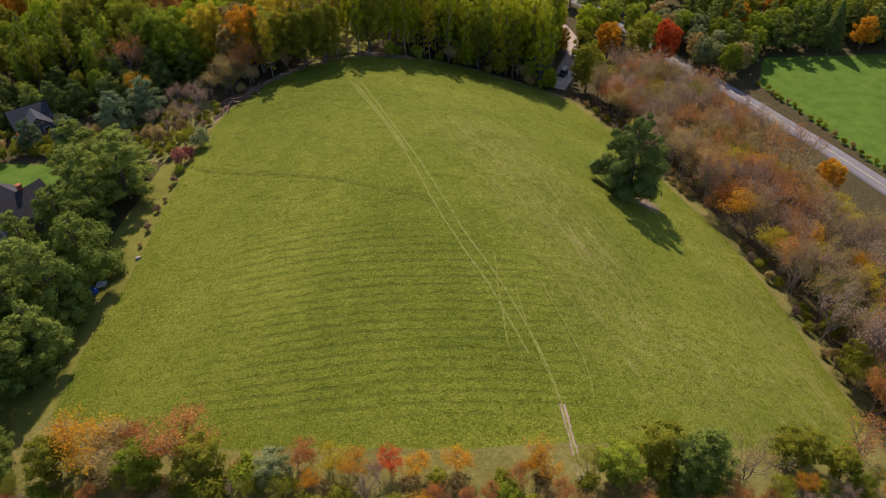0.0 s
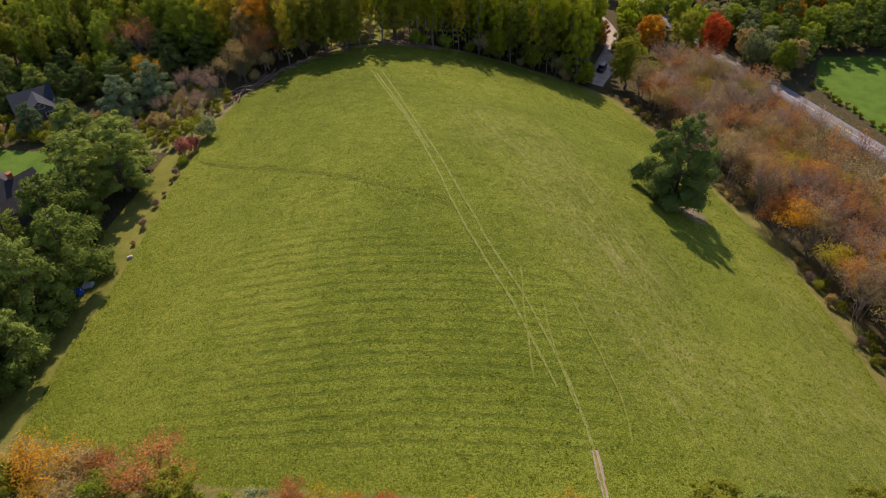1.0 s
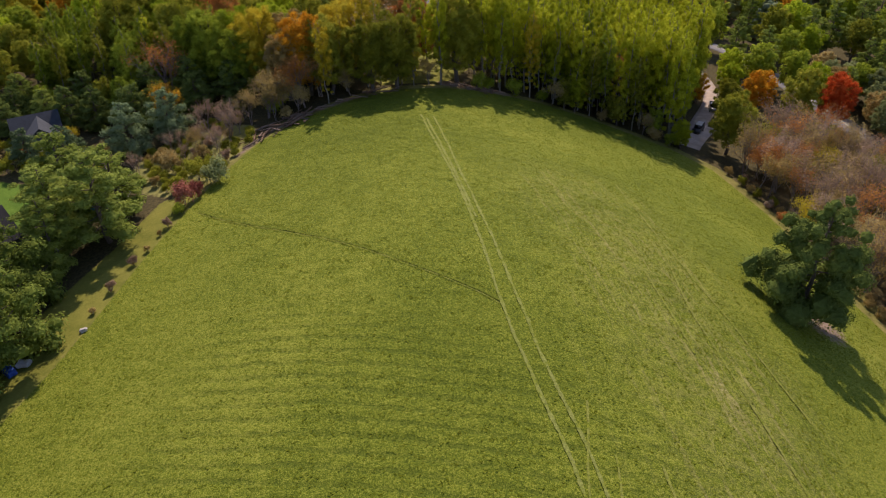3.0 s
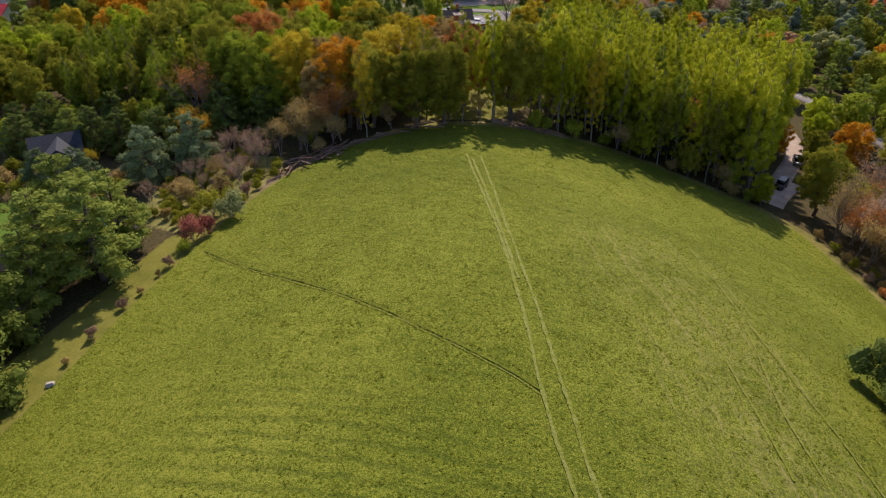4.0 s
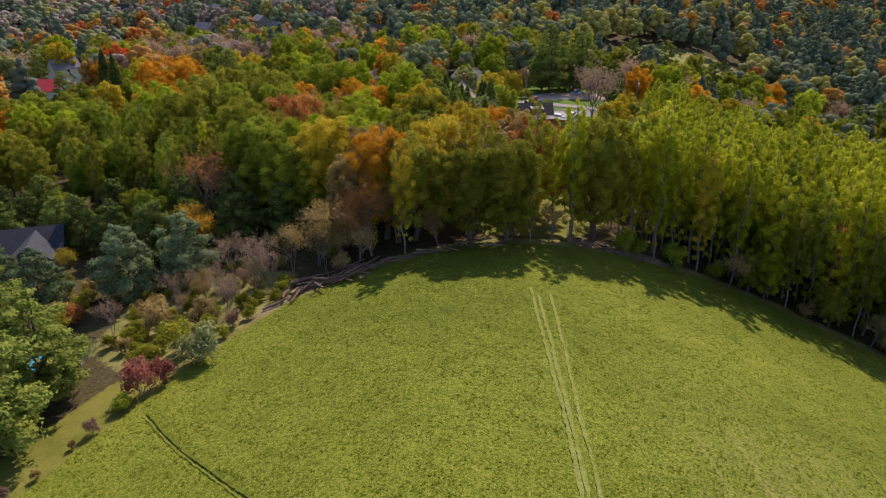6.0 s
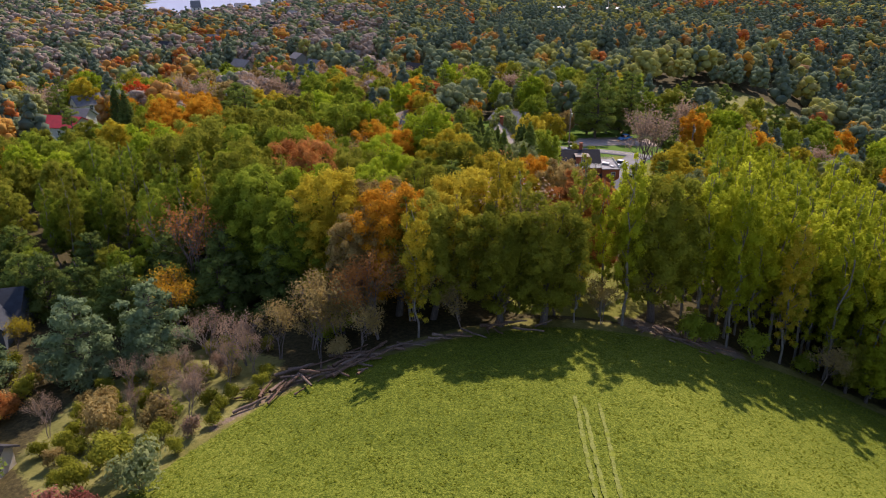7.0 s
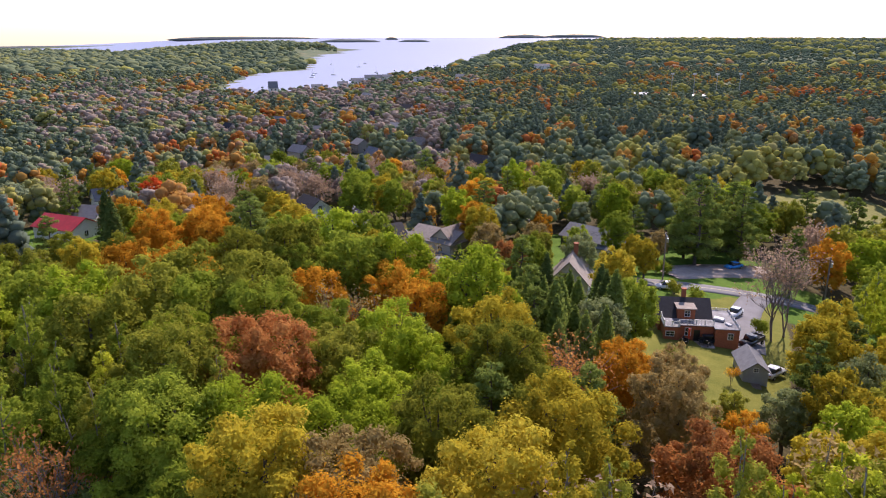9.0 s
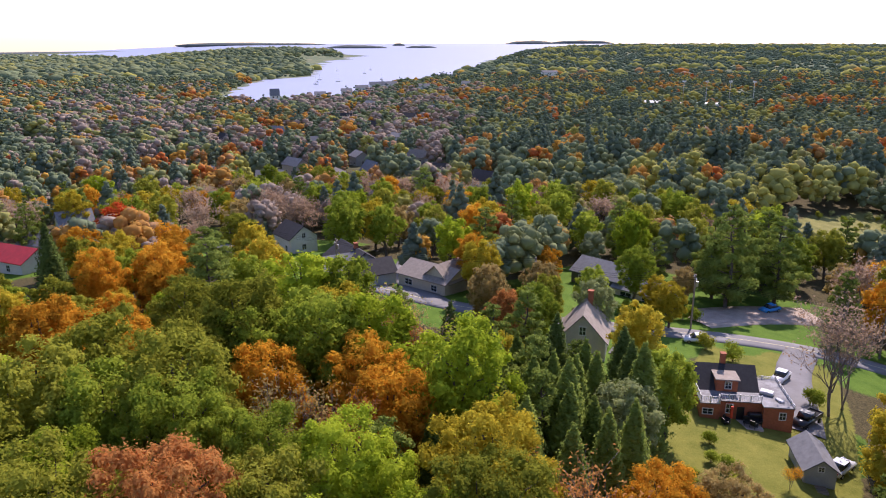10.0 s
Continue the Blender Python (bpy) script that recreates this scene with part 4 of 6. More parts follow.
def west_choice(r, x, y):
    if y > 178 and -46 < x < -31:
        return pick(r, (3, "young", 0.7, "olive"), (2, "young", 0.75, "orange"), (2, "young", 0.7, "yellow"), (1, "young", 0.7, "tan"))
    if y > 178 and x > -46:
        return pick(r, (3, "maple_mid", 0.72, "olive"), (2, "maple_mid", 0.75, "lime"), (2, "maple_mid", 0.7, "yellow"), (1, "maple_mid", 0.7, "green"))
    if (y > 188 and x > -82) or (y > 178 and x > -68):
        return pick(r, (4, "spruce", 0.8, "spruce"), (3, "pine", 0.75, "pine"), (2, "maple_mid", 0.72, "olive"), (1, "maple_mid", 0.7, "yellow"))
    if x < -97:
        return pick(r, (4, "maple_mid", 0.72, "olive"), (4, "maple_mid", 0.72, "green"), (1, "maple_mid", 0.7, "yellow"), (1.4, "maple_mid", 0.7, "orange"), (1, "maple_mid", 0.75, "lime"), (1, "pine", 0.75, "pine"))
    fine = leafage(x, y) if inside(np.array([x]), np.array([y]), NEARW)[0] > 0 else "maple_mid"
    return pick(r, (5, fine, 1.0, "green"), (5, fine, 1.0, "olive"), (3, fine, 1.02, "lime"), (1.0, fine, 0.95, "yellow"), (0.8, fine, 0.95, "orange"), (0.4, fine, 0.9, "rust"), (1.0, "bare_far", 1.0, "tan"), (1.3, "pine", 0.9, "pine"), (0.8, "spruce", 1.0, "spruce"))


PINEGROVE = [(-67, 183), (-49, 182), (-47.5, 193), (-50, 205), (-58, 208), (-68, 198)]
woods(PINEGROVE, 2.6, lambda r, x, y: pick(r, (6, "spruce", 0.76, "pine"), (0.5, "spruce", 0.7, "spruce"), (1, "pine", 0.68, "pine")), "in the wood", "grove of spruces", 30, limit=45)
woods(WEST, 5.6, west_choice, WOOD, "western wood", 6, limit=170)
PINES_WEST = [(-63, 52), (-61, 68), (-60, 84), (-58, 98), (-60, 110), (-70, 112), (-64, 92), (-66, 80), (-84, 60), (-84, 48)]
woods(PINES_WEST, 5.0, lambda r, x, y: pick(r, (3, "pine", 0.8, "pine"), (0.5, "bushy_pine", 1.1, "bluegreen")), "in the row of pines", "western pines", 8, limit=26)
NORTH = [(-31, 186), (-13, 197), (8, 212), (26, 214), (26, 240), (14, 254), (-8, 257), (-24, 250), (-28, 232), (-27, 208)]
woods(NORTH, 4.2, lambda r, x, y: pick(r, (3, "poplar", 0.8, "lime"), (2, "maple_mid", 0.7, "lime"), (2, "maple_mid", 0.72, "yellow"), (1.5, "maple_mid", 0.7, "olive"), (1, "maple_mid", 0.65, "grey"), (1, "sapling", 1.0, "orange"), (1.4, "pine_far", 0.62, "pine")), WOOD, "northern wood", 31, limit=90)
FAR = [(-240, 236), (-150, 205), (-110, 236), (-70, 246), (-30, 262), (40, 230), (40, 180), (60, 190), (80, 190), (150, 196), (150, 300), (20, 330), (-80, 330), (-235, 330)]


def far_choice(r, x, y):
    if x > 30:
        return pick(r, (4, "pine_far", 0.85, "pine"), (2, "maple_far", 0.8, "green"), (1.5, "maple_far", 0.8, "olive"), (0.25, "maple_far", 0.8, "orange"), (1.5, "maple_far", 0.8, "lime"))
    return pick(r, (3, "maple_far", 0.8, "green"), (3, "maple_far", 0.8, "olive"), (1.2, "maple_far", 0.85, "lime"), (1.3, "maple_far", 0.75, "orange"), (1, "maple_far", 0.75, "yellow"), (2, "pine_far", 0.8, "pine"), (2.2, "bare_far", 0.85, "brown"), (0.8, "maple_far", 0.75, "tan"))


EASTROAD = [(57, 203), (64, 187), (72, 175), (76, 176), (82, 190), (70, 200), (60, 212)]
woods(EASTROAD, 4.2, lambda r, x, y: pick(r, (3, "maple_mid", 0.6, "grey"), (3, "maple_mid", 0.62, "green"), (3, "pine_far", 0.62, "pine"), (1, "maple_mid", 0.6, "tan")), "beside the road", "trees beside the road", 25, limit=22)
ROADSIDE = [(76.5, 173), (83, 157), (90, 134), (97, 117), (100, 118), (93, 135), (86, 158), (79.5, 174)]
woods(ROADSIDE, 1.8, lambda r, x, y: pick(r, (3, "shrub", 0.55, "olive"), (3, "shrub", 0.5, "tan"), (1, "shrub", 0.55, "green")), "beside the road", "roadside shrubs", 26, limit=34)
EASTWOOD = [(83, 190.5), (152, 192), (155, 216), (70, 216), (62, 196)]
woods(EASTWOOD, 4.6, lambda r, x, y: pick(r, (4, "pine_far", 0.75, "pine"), (2, "maple_far", 0.75, "green"), (1, "maple_far", 0.7, "olive"), (0.7, "maple_far", 0.7, "orange")), "behind the lawn", "trees behind the lawn", 19, limit=60)
woods(FAR, 7.0, far_choice, YARDS, "village woods", 9, limit=300)


# ---- helpers for built things ----
def part(name, bm, mat, parent=None, label="", smooth=False):
    """One bmesh as one mesh object under a thing or a part."""
    me = bpy.data.meshes.new(name)
    bm.to_mesh(me)
    bm.free()
    me.materials.append(mat)
    if smooth:
        me.polygons.foreach_set("use_smooth", np.ones(len(me.polygons), bool))
    ob = new(name, me)
    ob.parent = parent
    if label:
        ob["label"] = label
    return ob


def boxes(*specs, bevel=0.0, m=None):
    """A bmesh of boxes, each (x0, x1, y0, y1, z0, z1)."""
    bm = bmesh.new()
    for x0, x1, y0, y1, z0, z1 in specs:
        bmesh.ops.create_cube(bm, size=1.0, matrix=Matrix.LocRotScale(((x0 + x1) / 2, (y0 + y1) / 2, (z0 + z1) / 2), None, (x1 - x0, y1 - y0, z1 - z0)))
    if bevel:
        bmesh.ops.bevel(bm, geom=bm.edges[:], offset=bevel, segments=1, affect="EDGES")
    if m is not None:
        bm.transform(m)
    return bm


def prism(profile, y0, y1, axis="y"):
    """A closed (x, z) outline drawn out along y."""
    bm = bmesh.new()
    rings = [[bm.verts.new((x, y, z)) for x, z in profile] for y in (y0, y1)]
    n = len(profile)
    bm.faces.new(rings[0])
    bm.faces.new(rings[1][::-1])
    for i in range(n):
        bm.faces.new((rings[0][i], rings[1][i], rings[1][(i + 1) % n], rings[0][(i + 1) % n]))
    bmesh.ops.recalc_face_normals(bm, faces=bm.faces[:])
    return bm


def rod(a, b, r, sides=6):
    V, Q = tube([a, b], [r, r], sides)
    bm = bmesh.new()
    vs = [bm.verts.new(v) for v in V]
    for q in Q:
        bm.faces.new([vs[i] for i in q])
    bm.faces.new(vs[:sides][::-1])
    bm.faces.new(vs[sides:])
    return bm


def ribbon(name, line, width, mat, label, lift=0.06, category="road"):
    """A road: a slab that follows the ground."""
    pts = []
    for (ax, ay), (bx, by) in zip(line, line[1:]):
        n = max(2, int(math.hypot(bx - ax, by - ay) / 3))
        pts += [(ax + (bx - ax) * i / n, ay + (by - ay) * i / n) for i in range(n)]
    pts = np.array(pts + [line[-1]])
    for _ in range(4):
        pts[1:-1] = (pts[:-2] + 2 * pts[1:-1] + pts[2:]) / 4
    d = np.gradient(pts, axis=0)
    nrm = unit(np.stack([-d[:, 1], d[:, 0]], 1))
    bm = bmesh.new()
    rows = []
    for p, n in zip(pts, nrm):
        off = [-0.5, -0.25, 0.0, 0.25, 0.5]
        row = []
        for o in off:
            q = p + n * o * width
            row.append((q[0], q[1], zat(q[0], q[1]) + lift + (0.06 if abs(o) < 0.4 else 0.0)))
        q0, q1 = row[0], row[-1]
        row = [(q0[0], q0[1], q0[2] - 0.3)] + row + [(q1[0], q1[1], q1[2] - 0.3)]
        rows.append([bm.verts.new(v) for v in row])
    for a, b in zip(rows, rows[1:]):
        for i in range(len(a) - 1):
            bm.faces.new((a[i], a[i + 1], b[i + 1], b[i]))
    ob = part(name, bm, mat, None, "", True)
    return tagged(ob, label, category, kind="structure"), pts, nrm


def gable_body(L, W, eave, ridge):
    """Walls with gables at both ends of the length x."""
    bm = bmesh.new()
    sec = [(-W / 2, -0.8), (W / 2, -0.8), (W / 2, eave), (0, ridge), (-W / 2, eave)]
    rings = [[bm.verts.new((x, y, z)) for y, z in sec] for x in (-L / 2, L / 2)]
    bm.faces.new(rings[0])
    bm.faces.new(rings[1][::-1])
    for i in range(5):
        bm.faces.new((rings[0][i], rings[1][i], rings[1][(i + 1) % 5], rings[0][(i + 1) % 5]))
    bmesh.ops.recalc_face_normals(bm, faces=bm.faces[:])
    return bm


def gable_roof(L, W, eave, ridge, over=0.4, thick=0.16):
    """Two thick slopes that meet at the ridge."""
    s = (ridge - eave) / (W / 2)
    y, e = W / 2 + over, eave - over * s
    sec = [(-y, e), (0, ridge), (y, e), (y, e + thick), (0, ridge + thick * 1.25), (-y, e + thick)]
    bm = bmesh.new()
    rings = [[bm.verts.new((x, a, z + 0.01)) for a, z in sec] for x in (-L / 2 - over, L / 2 + over)]
    for i in range(6):
        bm.faces.new((rings[0][i], rings[1][i], rings[1][(i + 1) % 6], rings[0][(i + 1) % 6]))
    for r in rings:
        bm.faces.new((r[0], r[1], r[4], r[5]))
        bm.faces.new((r[1], r[2], r[3], r[4]))
    bmesh.ops.recalc_face_normals(bm, faces=bm.faces[:])
    return bm


def window(parent, p, face, w, h, name="window"):
    """A white frame with bars, and a dark pane behind, on the wall that looks along face degrees."""
    m = pose(*p, 0, 0, face + 90)
    t = 0.09
    bm = bmesh.new()
    rings = [[bm.verts.new((sx * (w / 2 + e), y, sz * (h / 2 + e))) for sx, sz in ((-1, -1), (1, -1), (1, 1), (-1, 1))] for e, y in ((0, -0.06), (t, -0.06), (t, 0.02), (0, 0.02))]
    for a, b in zip(rings, rings[1:] + rings[:1]):
        for k in range(4):
            bm.faces.new((a[k], a[(k + 1) % 4], b[(k + 1) % 4], b[k]))
    bmesh.ops.recalc_face_normals(bm, faces=bm.faces[:])
    bm.transform(m)
    fr = part(name, bm, M_WHITE, parent)
    part("glazing_bar", boxes((-0.025, 0.025, -0.04, 0.02, -h / 2, h / 2), m=m), M_WHITE, fr)
    part("glazing_bar", boxes((-w / 2, w / 2, -0.036, 0.016, -0.025, 0.025), m=m), M_WHITE, fr)
    part("pane", boxes((-w / 2, w / 2, -0.015, 0.02, -h / 2, h / 2), m=m), M_GLASS, fr)
    return fr


def wing(root, m, L, W, eave, ridge, wall, roof, wins=(), chimney=None, over=0.4):
    """One gabled block of a house at the pose m within it."""
    bm = gable_body(L, W, eave, ridge)
    bm.transform(m)
    part("wall", bm, wall, root)
    bm = gable_roof(L, W, eave, ridge, over)
    bm.transform(m)
    rf = part("roof", bm, roof, root)
    for side, u, z, w, h in wins:
        p = {"s": (u, -W / 2 - 0.01, z), "n": (u, W / 2 + 0.01, z), "e": (L / 2 + 0.01, u, z), "w": (-L / 2 - 0.01, u, z)}[side]
        turn = {"s": -90, "n": 90, "e": 0, "w": 180}[side]
        q = m @ Vector(p)
        window(root, q, turn + math.degrees(m.to_euler().z), w, h)
    if chimney:
        x, y, top = chimney
        part("chimney", boxes((x - 0.35, x + 0.35, y - 0.35, y + 0.35, ridge - 1.2, top), (x - 0.42, x + 0.42, y - 0.42, y + 0.42, top, top + 0.15), m=m), M_BRICK, root)
    return rf


def house(name, x, y, turn, L, W, eave, ridge, wall, roof, label, wins=(), chimney=None, group="village houses"):
    root = tagged(new(name), label, "house", group)
    root.matrix_basis = pose(x, y, zat(x, y), 0, 0, turn)
    wing(root, Matrix(), L, W, eave, ridge, wall, roof, wins, chimney)
    return root


# ---- roads ----
road, r_pts, r_nrm = ribbon("road", *ROADS["main"], M_ASPHALT, "grey asphalt road through woods and village")
ribbon("gravel_drive", *ROADS["drive"], M_GRAVEL, "pale gravel drive to the hayfield", 0.05)
ribbon("gravel_apron", [(29, 178), (26.5, 172), (24.3, 166), (23.5, 162.5)], 5.0, M_GRAVEL, "gravel apron where the drive meets the field", 0.09)
ribbon("house_drive", [(-40, 251), (-40.5, 243), (-39.5, 236), (-37.5, 229), (-36.5, 222)], 4.6, M_ASPHALT, "worn asphalt drive beside the brick house", 0.09)
ribbon("parking_area", [(-57, 254), (-52, 262), (-46, 270), (-40, 275)], 9.0, M_GRAVEL, "gravel parking area across the road", 0.07, "parking")
ribbon("side_drive", [(-62, 241), (-61, 234), (-60.5, 229)], 3.2, M_ASPHALT, "short drive beside the tan house", 0.1)
ribbon("corner_street", [(-92, 233.5), (-104, 240), (-112, 250), (-121, 268)], 4.5, M_ASPHALT, "side street between village houses", 0.1)
line = bmesh.new()
for side in (0.06,):
    vs = []
    for p, n in zip(r_pts, r_nrm):
        a, b = p + n * (side + 0.07), p + n * (side - 0.07)
        vs.append((line.verts.new((*a, zat(*a) + 0.128)), line.verts.new((*b, zat(*b) + 0.128))))
    for (a, b), (c, d) in zip(vs, vs[1:]):
        line.faces.new((a, b, d, c))
ob = part("road_line", line, plain("road_paint", (0.62, 0.55, 0.3), 0.7, scale=2), None)
tagged(ob, "faded centre line painted on the road", "road marking", kind="structure")

# ---- wheel tracks and ditch across the hayfield ----
def worn_or_shade_strip(name, line, width, mat, label, category, seed, lift=0.07):
    rng = np.random.default_rng(seed)
    pts = []
    for (ax, ay), (bx, by) in zip(line, line[1:]):
        n = max(1, int(math.hypot(bx - ax, by - ay) / 0.45))
        pts += [(ax + (bx - ax) * i / n, ay + (by - ay) * i / n) for i in range(n)]
    pts = np.array(pts + [line[-1]])
    for _ in range(60):
        pts[1:-1] = (pts[:-2] + 2 * pts[1:-1] + pts[2:]) / 4
    d = np.gradient(pts, axis=0)
    nrm = unit(np.stack([-d[:, 1], d[:, 0]], 1))
    wob = np.convolve(rng.normal(size=len(pts) + 8), np.ones(9) / 9, "valid")[:, None] * 0.12
    wd = (width / 2 * rng.uniform(0.55, 1.25, len(pts)))[:, None]
    a, b = pts + nrm * (wob - wd), pts + nrm * (wob + wd)
    V = np.stack([np.c_[a, land(a[:, 0], a[:, 1]) + lift], np.c_[b, land(b[:, 0], b[:, 1]) + lift]], 1).reshape(-1, 3)
    i = np.arange(len(pts) - 1) * 2
    ob = new(name, array_mesh(name, V, 4, mat, np.stack([i, i + 1, i + 3, i + 2], -1)))
    return tagged(ob, label, category, kind="structure")


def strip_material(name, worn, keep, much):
    """Grass worn pale, or painted dark for the ditch's shade, with the field's own green showing through in patches."""
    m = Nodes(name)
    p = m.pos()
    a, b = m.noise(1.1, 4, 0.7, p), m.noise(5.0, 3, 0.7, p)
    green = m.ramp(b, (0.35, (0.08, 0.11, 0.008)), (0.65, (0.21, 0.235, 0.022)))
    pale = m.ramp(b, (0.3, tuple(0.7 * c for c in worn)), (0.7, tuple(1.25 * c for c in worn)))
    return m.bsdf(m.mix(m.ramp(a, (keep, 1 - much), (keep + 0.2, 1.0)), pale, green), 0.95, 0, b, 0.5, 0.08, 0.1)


M_RUT = strip_material("worn_track", (0.24, 0.25, 0.08), 0.46, 0.6)
M_FAINT = strip_material("faint_track", (0.24, 0.235, 0.07), 0.45, 0.5)
# shade in the ditch, painted as a darker green strip
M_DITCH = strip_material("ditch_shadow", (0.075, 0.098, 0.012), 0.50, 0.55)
for k, line in enumerate(TRACKS):
    worn_or_shade_strip("wheel_track", line, 0.32, M_RUT, "pale wheel track worn into the hayfield", "track", 90 + k)
for k, line in enumerate(TURNS):
    worn_or_shade_strip("wheel_track", line, 0.22, M_FAINT, "faint wheel track in the hayfield", "track", 100 + k)
worn_or_shade_strip("footpath", [(10.5, 50), (10.9, 46), (11.5, 40), (12, 35)], 0.6, plain("bare_soil", (0.33, 0.24, 0.17), 0.95, scale=0.8), "bare earth path leaving the hayfield", "path", 120, 0.06)
worn_or_shade_strip("ditch", DITCH, 0.22, M_DITCH, "narrow ditch across the hayfield with its shade painted dark", "ditch", 121)
worn_or_shade_strip("ditch_lip", [(x + 0.15, y - 0.45) for x, y in DITCH], 0.10, M_FAINT, "pale grass along the ditch", "ditch", 122)

# ---- water ----
def water_material():
    m = Nodes("water")
    p = m.pos()
    w = m.noise(0.12, 3, 0.6, m.scaled(p, 1, 0.5, 1))
    return m.bsdf((0.30, 0.33, 0.45), 0.55, 0, w, 0.3, 0.6, 0.2)


gx, gy = np.linspace(-5000, 300, 60), np.linspace(700, 4900, 60)
X, Y = np.meshgrid(gx, gy)
Z = sea_level(X, Y)
i = (np.arange(59)[:, None] * 60 + np.arange(59)[None, :]).ravel()
sea = new("water", array_mesh("water", np.stack([X, Y, Z], -1), 4, water_material(), np.stack([i, i + 1, i + 61, i + 60], -1)))
tagged(sea, "pale blue bay with open sea beyond", "water", kind="structure")

# ---- the brick house ----
bh = tagged(new("brick_house"), "brick house with dark roof, dormer and flat-roofed terrace", "house", "village houses")
bh.matrix_basis = pose(-44.4, 221.6, zat(-44.4, 221), 0, 0, 24) @ Matrix.Scale(0.82, 4)
wing(bh, pose(-1.2, 3.2, 0), 8.6, 6.4, 3.0, 5.4, M_BRICK, M_ROOF_DARK, [("n", -2.5, 1.6, 1, 1.2), ("n", 2.5, 1.6, 1, 1.2), ("w", 0, 1.6, 0.9, 1.2)], (0.2, 0.3, 7.0))
part("wall", boxes((-5.0, 5.4, -3.2, 0.0, -0.8, 2.75)), M_BRICK, bh)
part("wall", boxes((3.1, 7.0, -4.4, 4.5, -0.8, 2.75)), M_BRICK, bh)
part("wall", boxes((-5.2, -2.6, -4.2, -3.2, -0.8, 2.75)), M_BRICK, bh)
M_DECK = plain("terrace_membrane", (0.19, 0.19, 0.205), 0.7, scale=0.9, vary=0.5)
part("terrace", boxes((-2.6, 3.1, -3.35, 0.1, 2.76, 2.9), (3.0, 7.1, -4.5, 4.6, 2.76, 2.92), (-5.3, -2.6, -4.3, 0.1, 2.76, 2.9), bevel=0.02), M_DECK, bh, "pale weathered flat terrace roof")
dormer = part("dormer", boxes((-2.5, 0.4, -0.6, 3.0, 3.0, 4.75)), M_BRICK, bh, "brick dormer with flat tan roof")
part("dormer_roof", boxes((-2.75, 0.65, -0.9, 3.1, 4.76, 4.92), bevel=0.02), M_ROOF_TAN, dormer)
window(bh, (-0.9, -0.61, 3.95), -90, 0.8, 1.0)
for u, v, w, h in ((-4.2, -4.21, 1.3, 0.8), (5.6, -4.41, 0.8, 1.0)):
    window(bh, (u, v, 1.6), -90, w, h)
window(bh, (-1.1, -3.21, 1.7), -90, 0.9, 1.3)
part("door", boxes((-0.1, 0.9, -3.26, -3.2, 0.0, 2.05), bevel=0.01), M_BLACK, bh, "dark back door")


def railing(root, pts, z, h=0.9):
    """White posts, two rails and close balusters along a line."""
    r = part("railing", boxes(*[(min(a[0], b[0]) - 0.03, max(a[0], b[0]) + 0.03, min(a[1], b[1]) - 0.03, max(a[1], b[1]) + 0.03, z + q, z + q + 0.07) for a, b in zip(pts, pts[1:]) for q in (0.12, h)]), M_WHITE, root, "white wooden railing")
    for a, b in zip(pts, pts[1:]):
        n = max(1, round(math.hypot(b[0] - a[0], b[1] - a[1]) / 1.6))
        for k in range(n + 1):
            x, y = a[0] + (b[0] - a[0]) * k / n, a[1] + (b[1] - a[1]) * k / n
            part("post", boxes((x - 0.06, x + 0.06, y - 0.06, y + 0.06, z, z + h + 0.15)), M_WHITE, r)
        k = int(math.hypot(b[0] - a[0], b[1] - a[1]) / 0.22)
        part("baluster_row", boxes(*[(a[0] + (b[0] - a[0]) * j / k - 0.02, a[0] + (b[0] - a[0]) * j / k + 0.02, a[1] + (b[1] - a[1]) * j / k - 0.02, a[1] + (b[1] - a[1]) * j / k + 0.02, z + 0.15, z + h) for j in range(1, k)]), M_WHITE, r)


railing(bh, [(-5.2, -0.1), (-5.2, -4.2), (-2.7, -4.2), (-2.7, -3.3), (3.0, -3.3)], 2.9)
railing(bh, [(3.1, 4.5), (7.0, 4.5), (7.0, -4.4)], 2.92, 0.35)
part("patio", boxes((-2.5, 3.0, -5.8, -3.22, -0.7, 0.08), bevel=0.03), M_GRAVEL, bh, "pale stone patio")


def at_house(u, v, z=0.0):
    return bh.matrix_basis @ Vector((u, v, z))


def patio_chair(x, y, z, turn, mat, label):
    root = tagged(new("patio_chair"), label, "chair", "patio furniture")
    root.matrix_basis = pose(x, y, z, 0, 0, turn)
    part("seat", boxes((-0.32, 0.32, -0.3, 0.34, 0.3, 0.45), bevel=0.04), mat, root)
    part("backrest", boxes((-0.32, 0.32, 0.28, 0.42, 0.4, 0.95), bevel=0.04), mat, root)
    for sx in (-0.3, 0.3):
        part("armrest", boxes((sx - 0.06, sx + 0.06, -0.3, 0.34, 0.45, 0.62), bevel=0.02), mat, root)
        for sy in (-0.26, 0.3):
            part("leg", boxes((sx - 0.03, sx + 0.03, sy - 0.03, sy + 0.03, 0, 0.32)), M_BLACK, root)


for u, v, a in ((1.0, -4.6, 20), (1.8, -5.2, 160), (2.5, -4.5, -60), (-1.6, -4.4, 80), (-1.9, -5.2, 130)):
    p = at_house(u, v, 0.08)
    patio_chair(p.x, p.y, p.z, a, M_BLACK, "black cushioned patio chair behind the brick house")
p = at_house(-1.2, -4.9, 0.08)
um = tagged(new("parasol"), "closed red parasol on the patio", "parasol")
um.matrix_basis = pose(*p)
part("pole", rod((0, 0, 0), (0, 0, 2.5), 0.03), M_STEEL, um)
part("canopy", rod((0, 0, 0.9), (0, 0, 2.3), 0.16, 8), plain("red_cloth", (0.55, 0.06, 0.03), 0.8, scale=4), um)
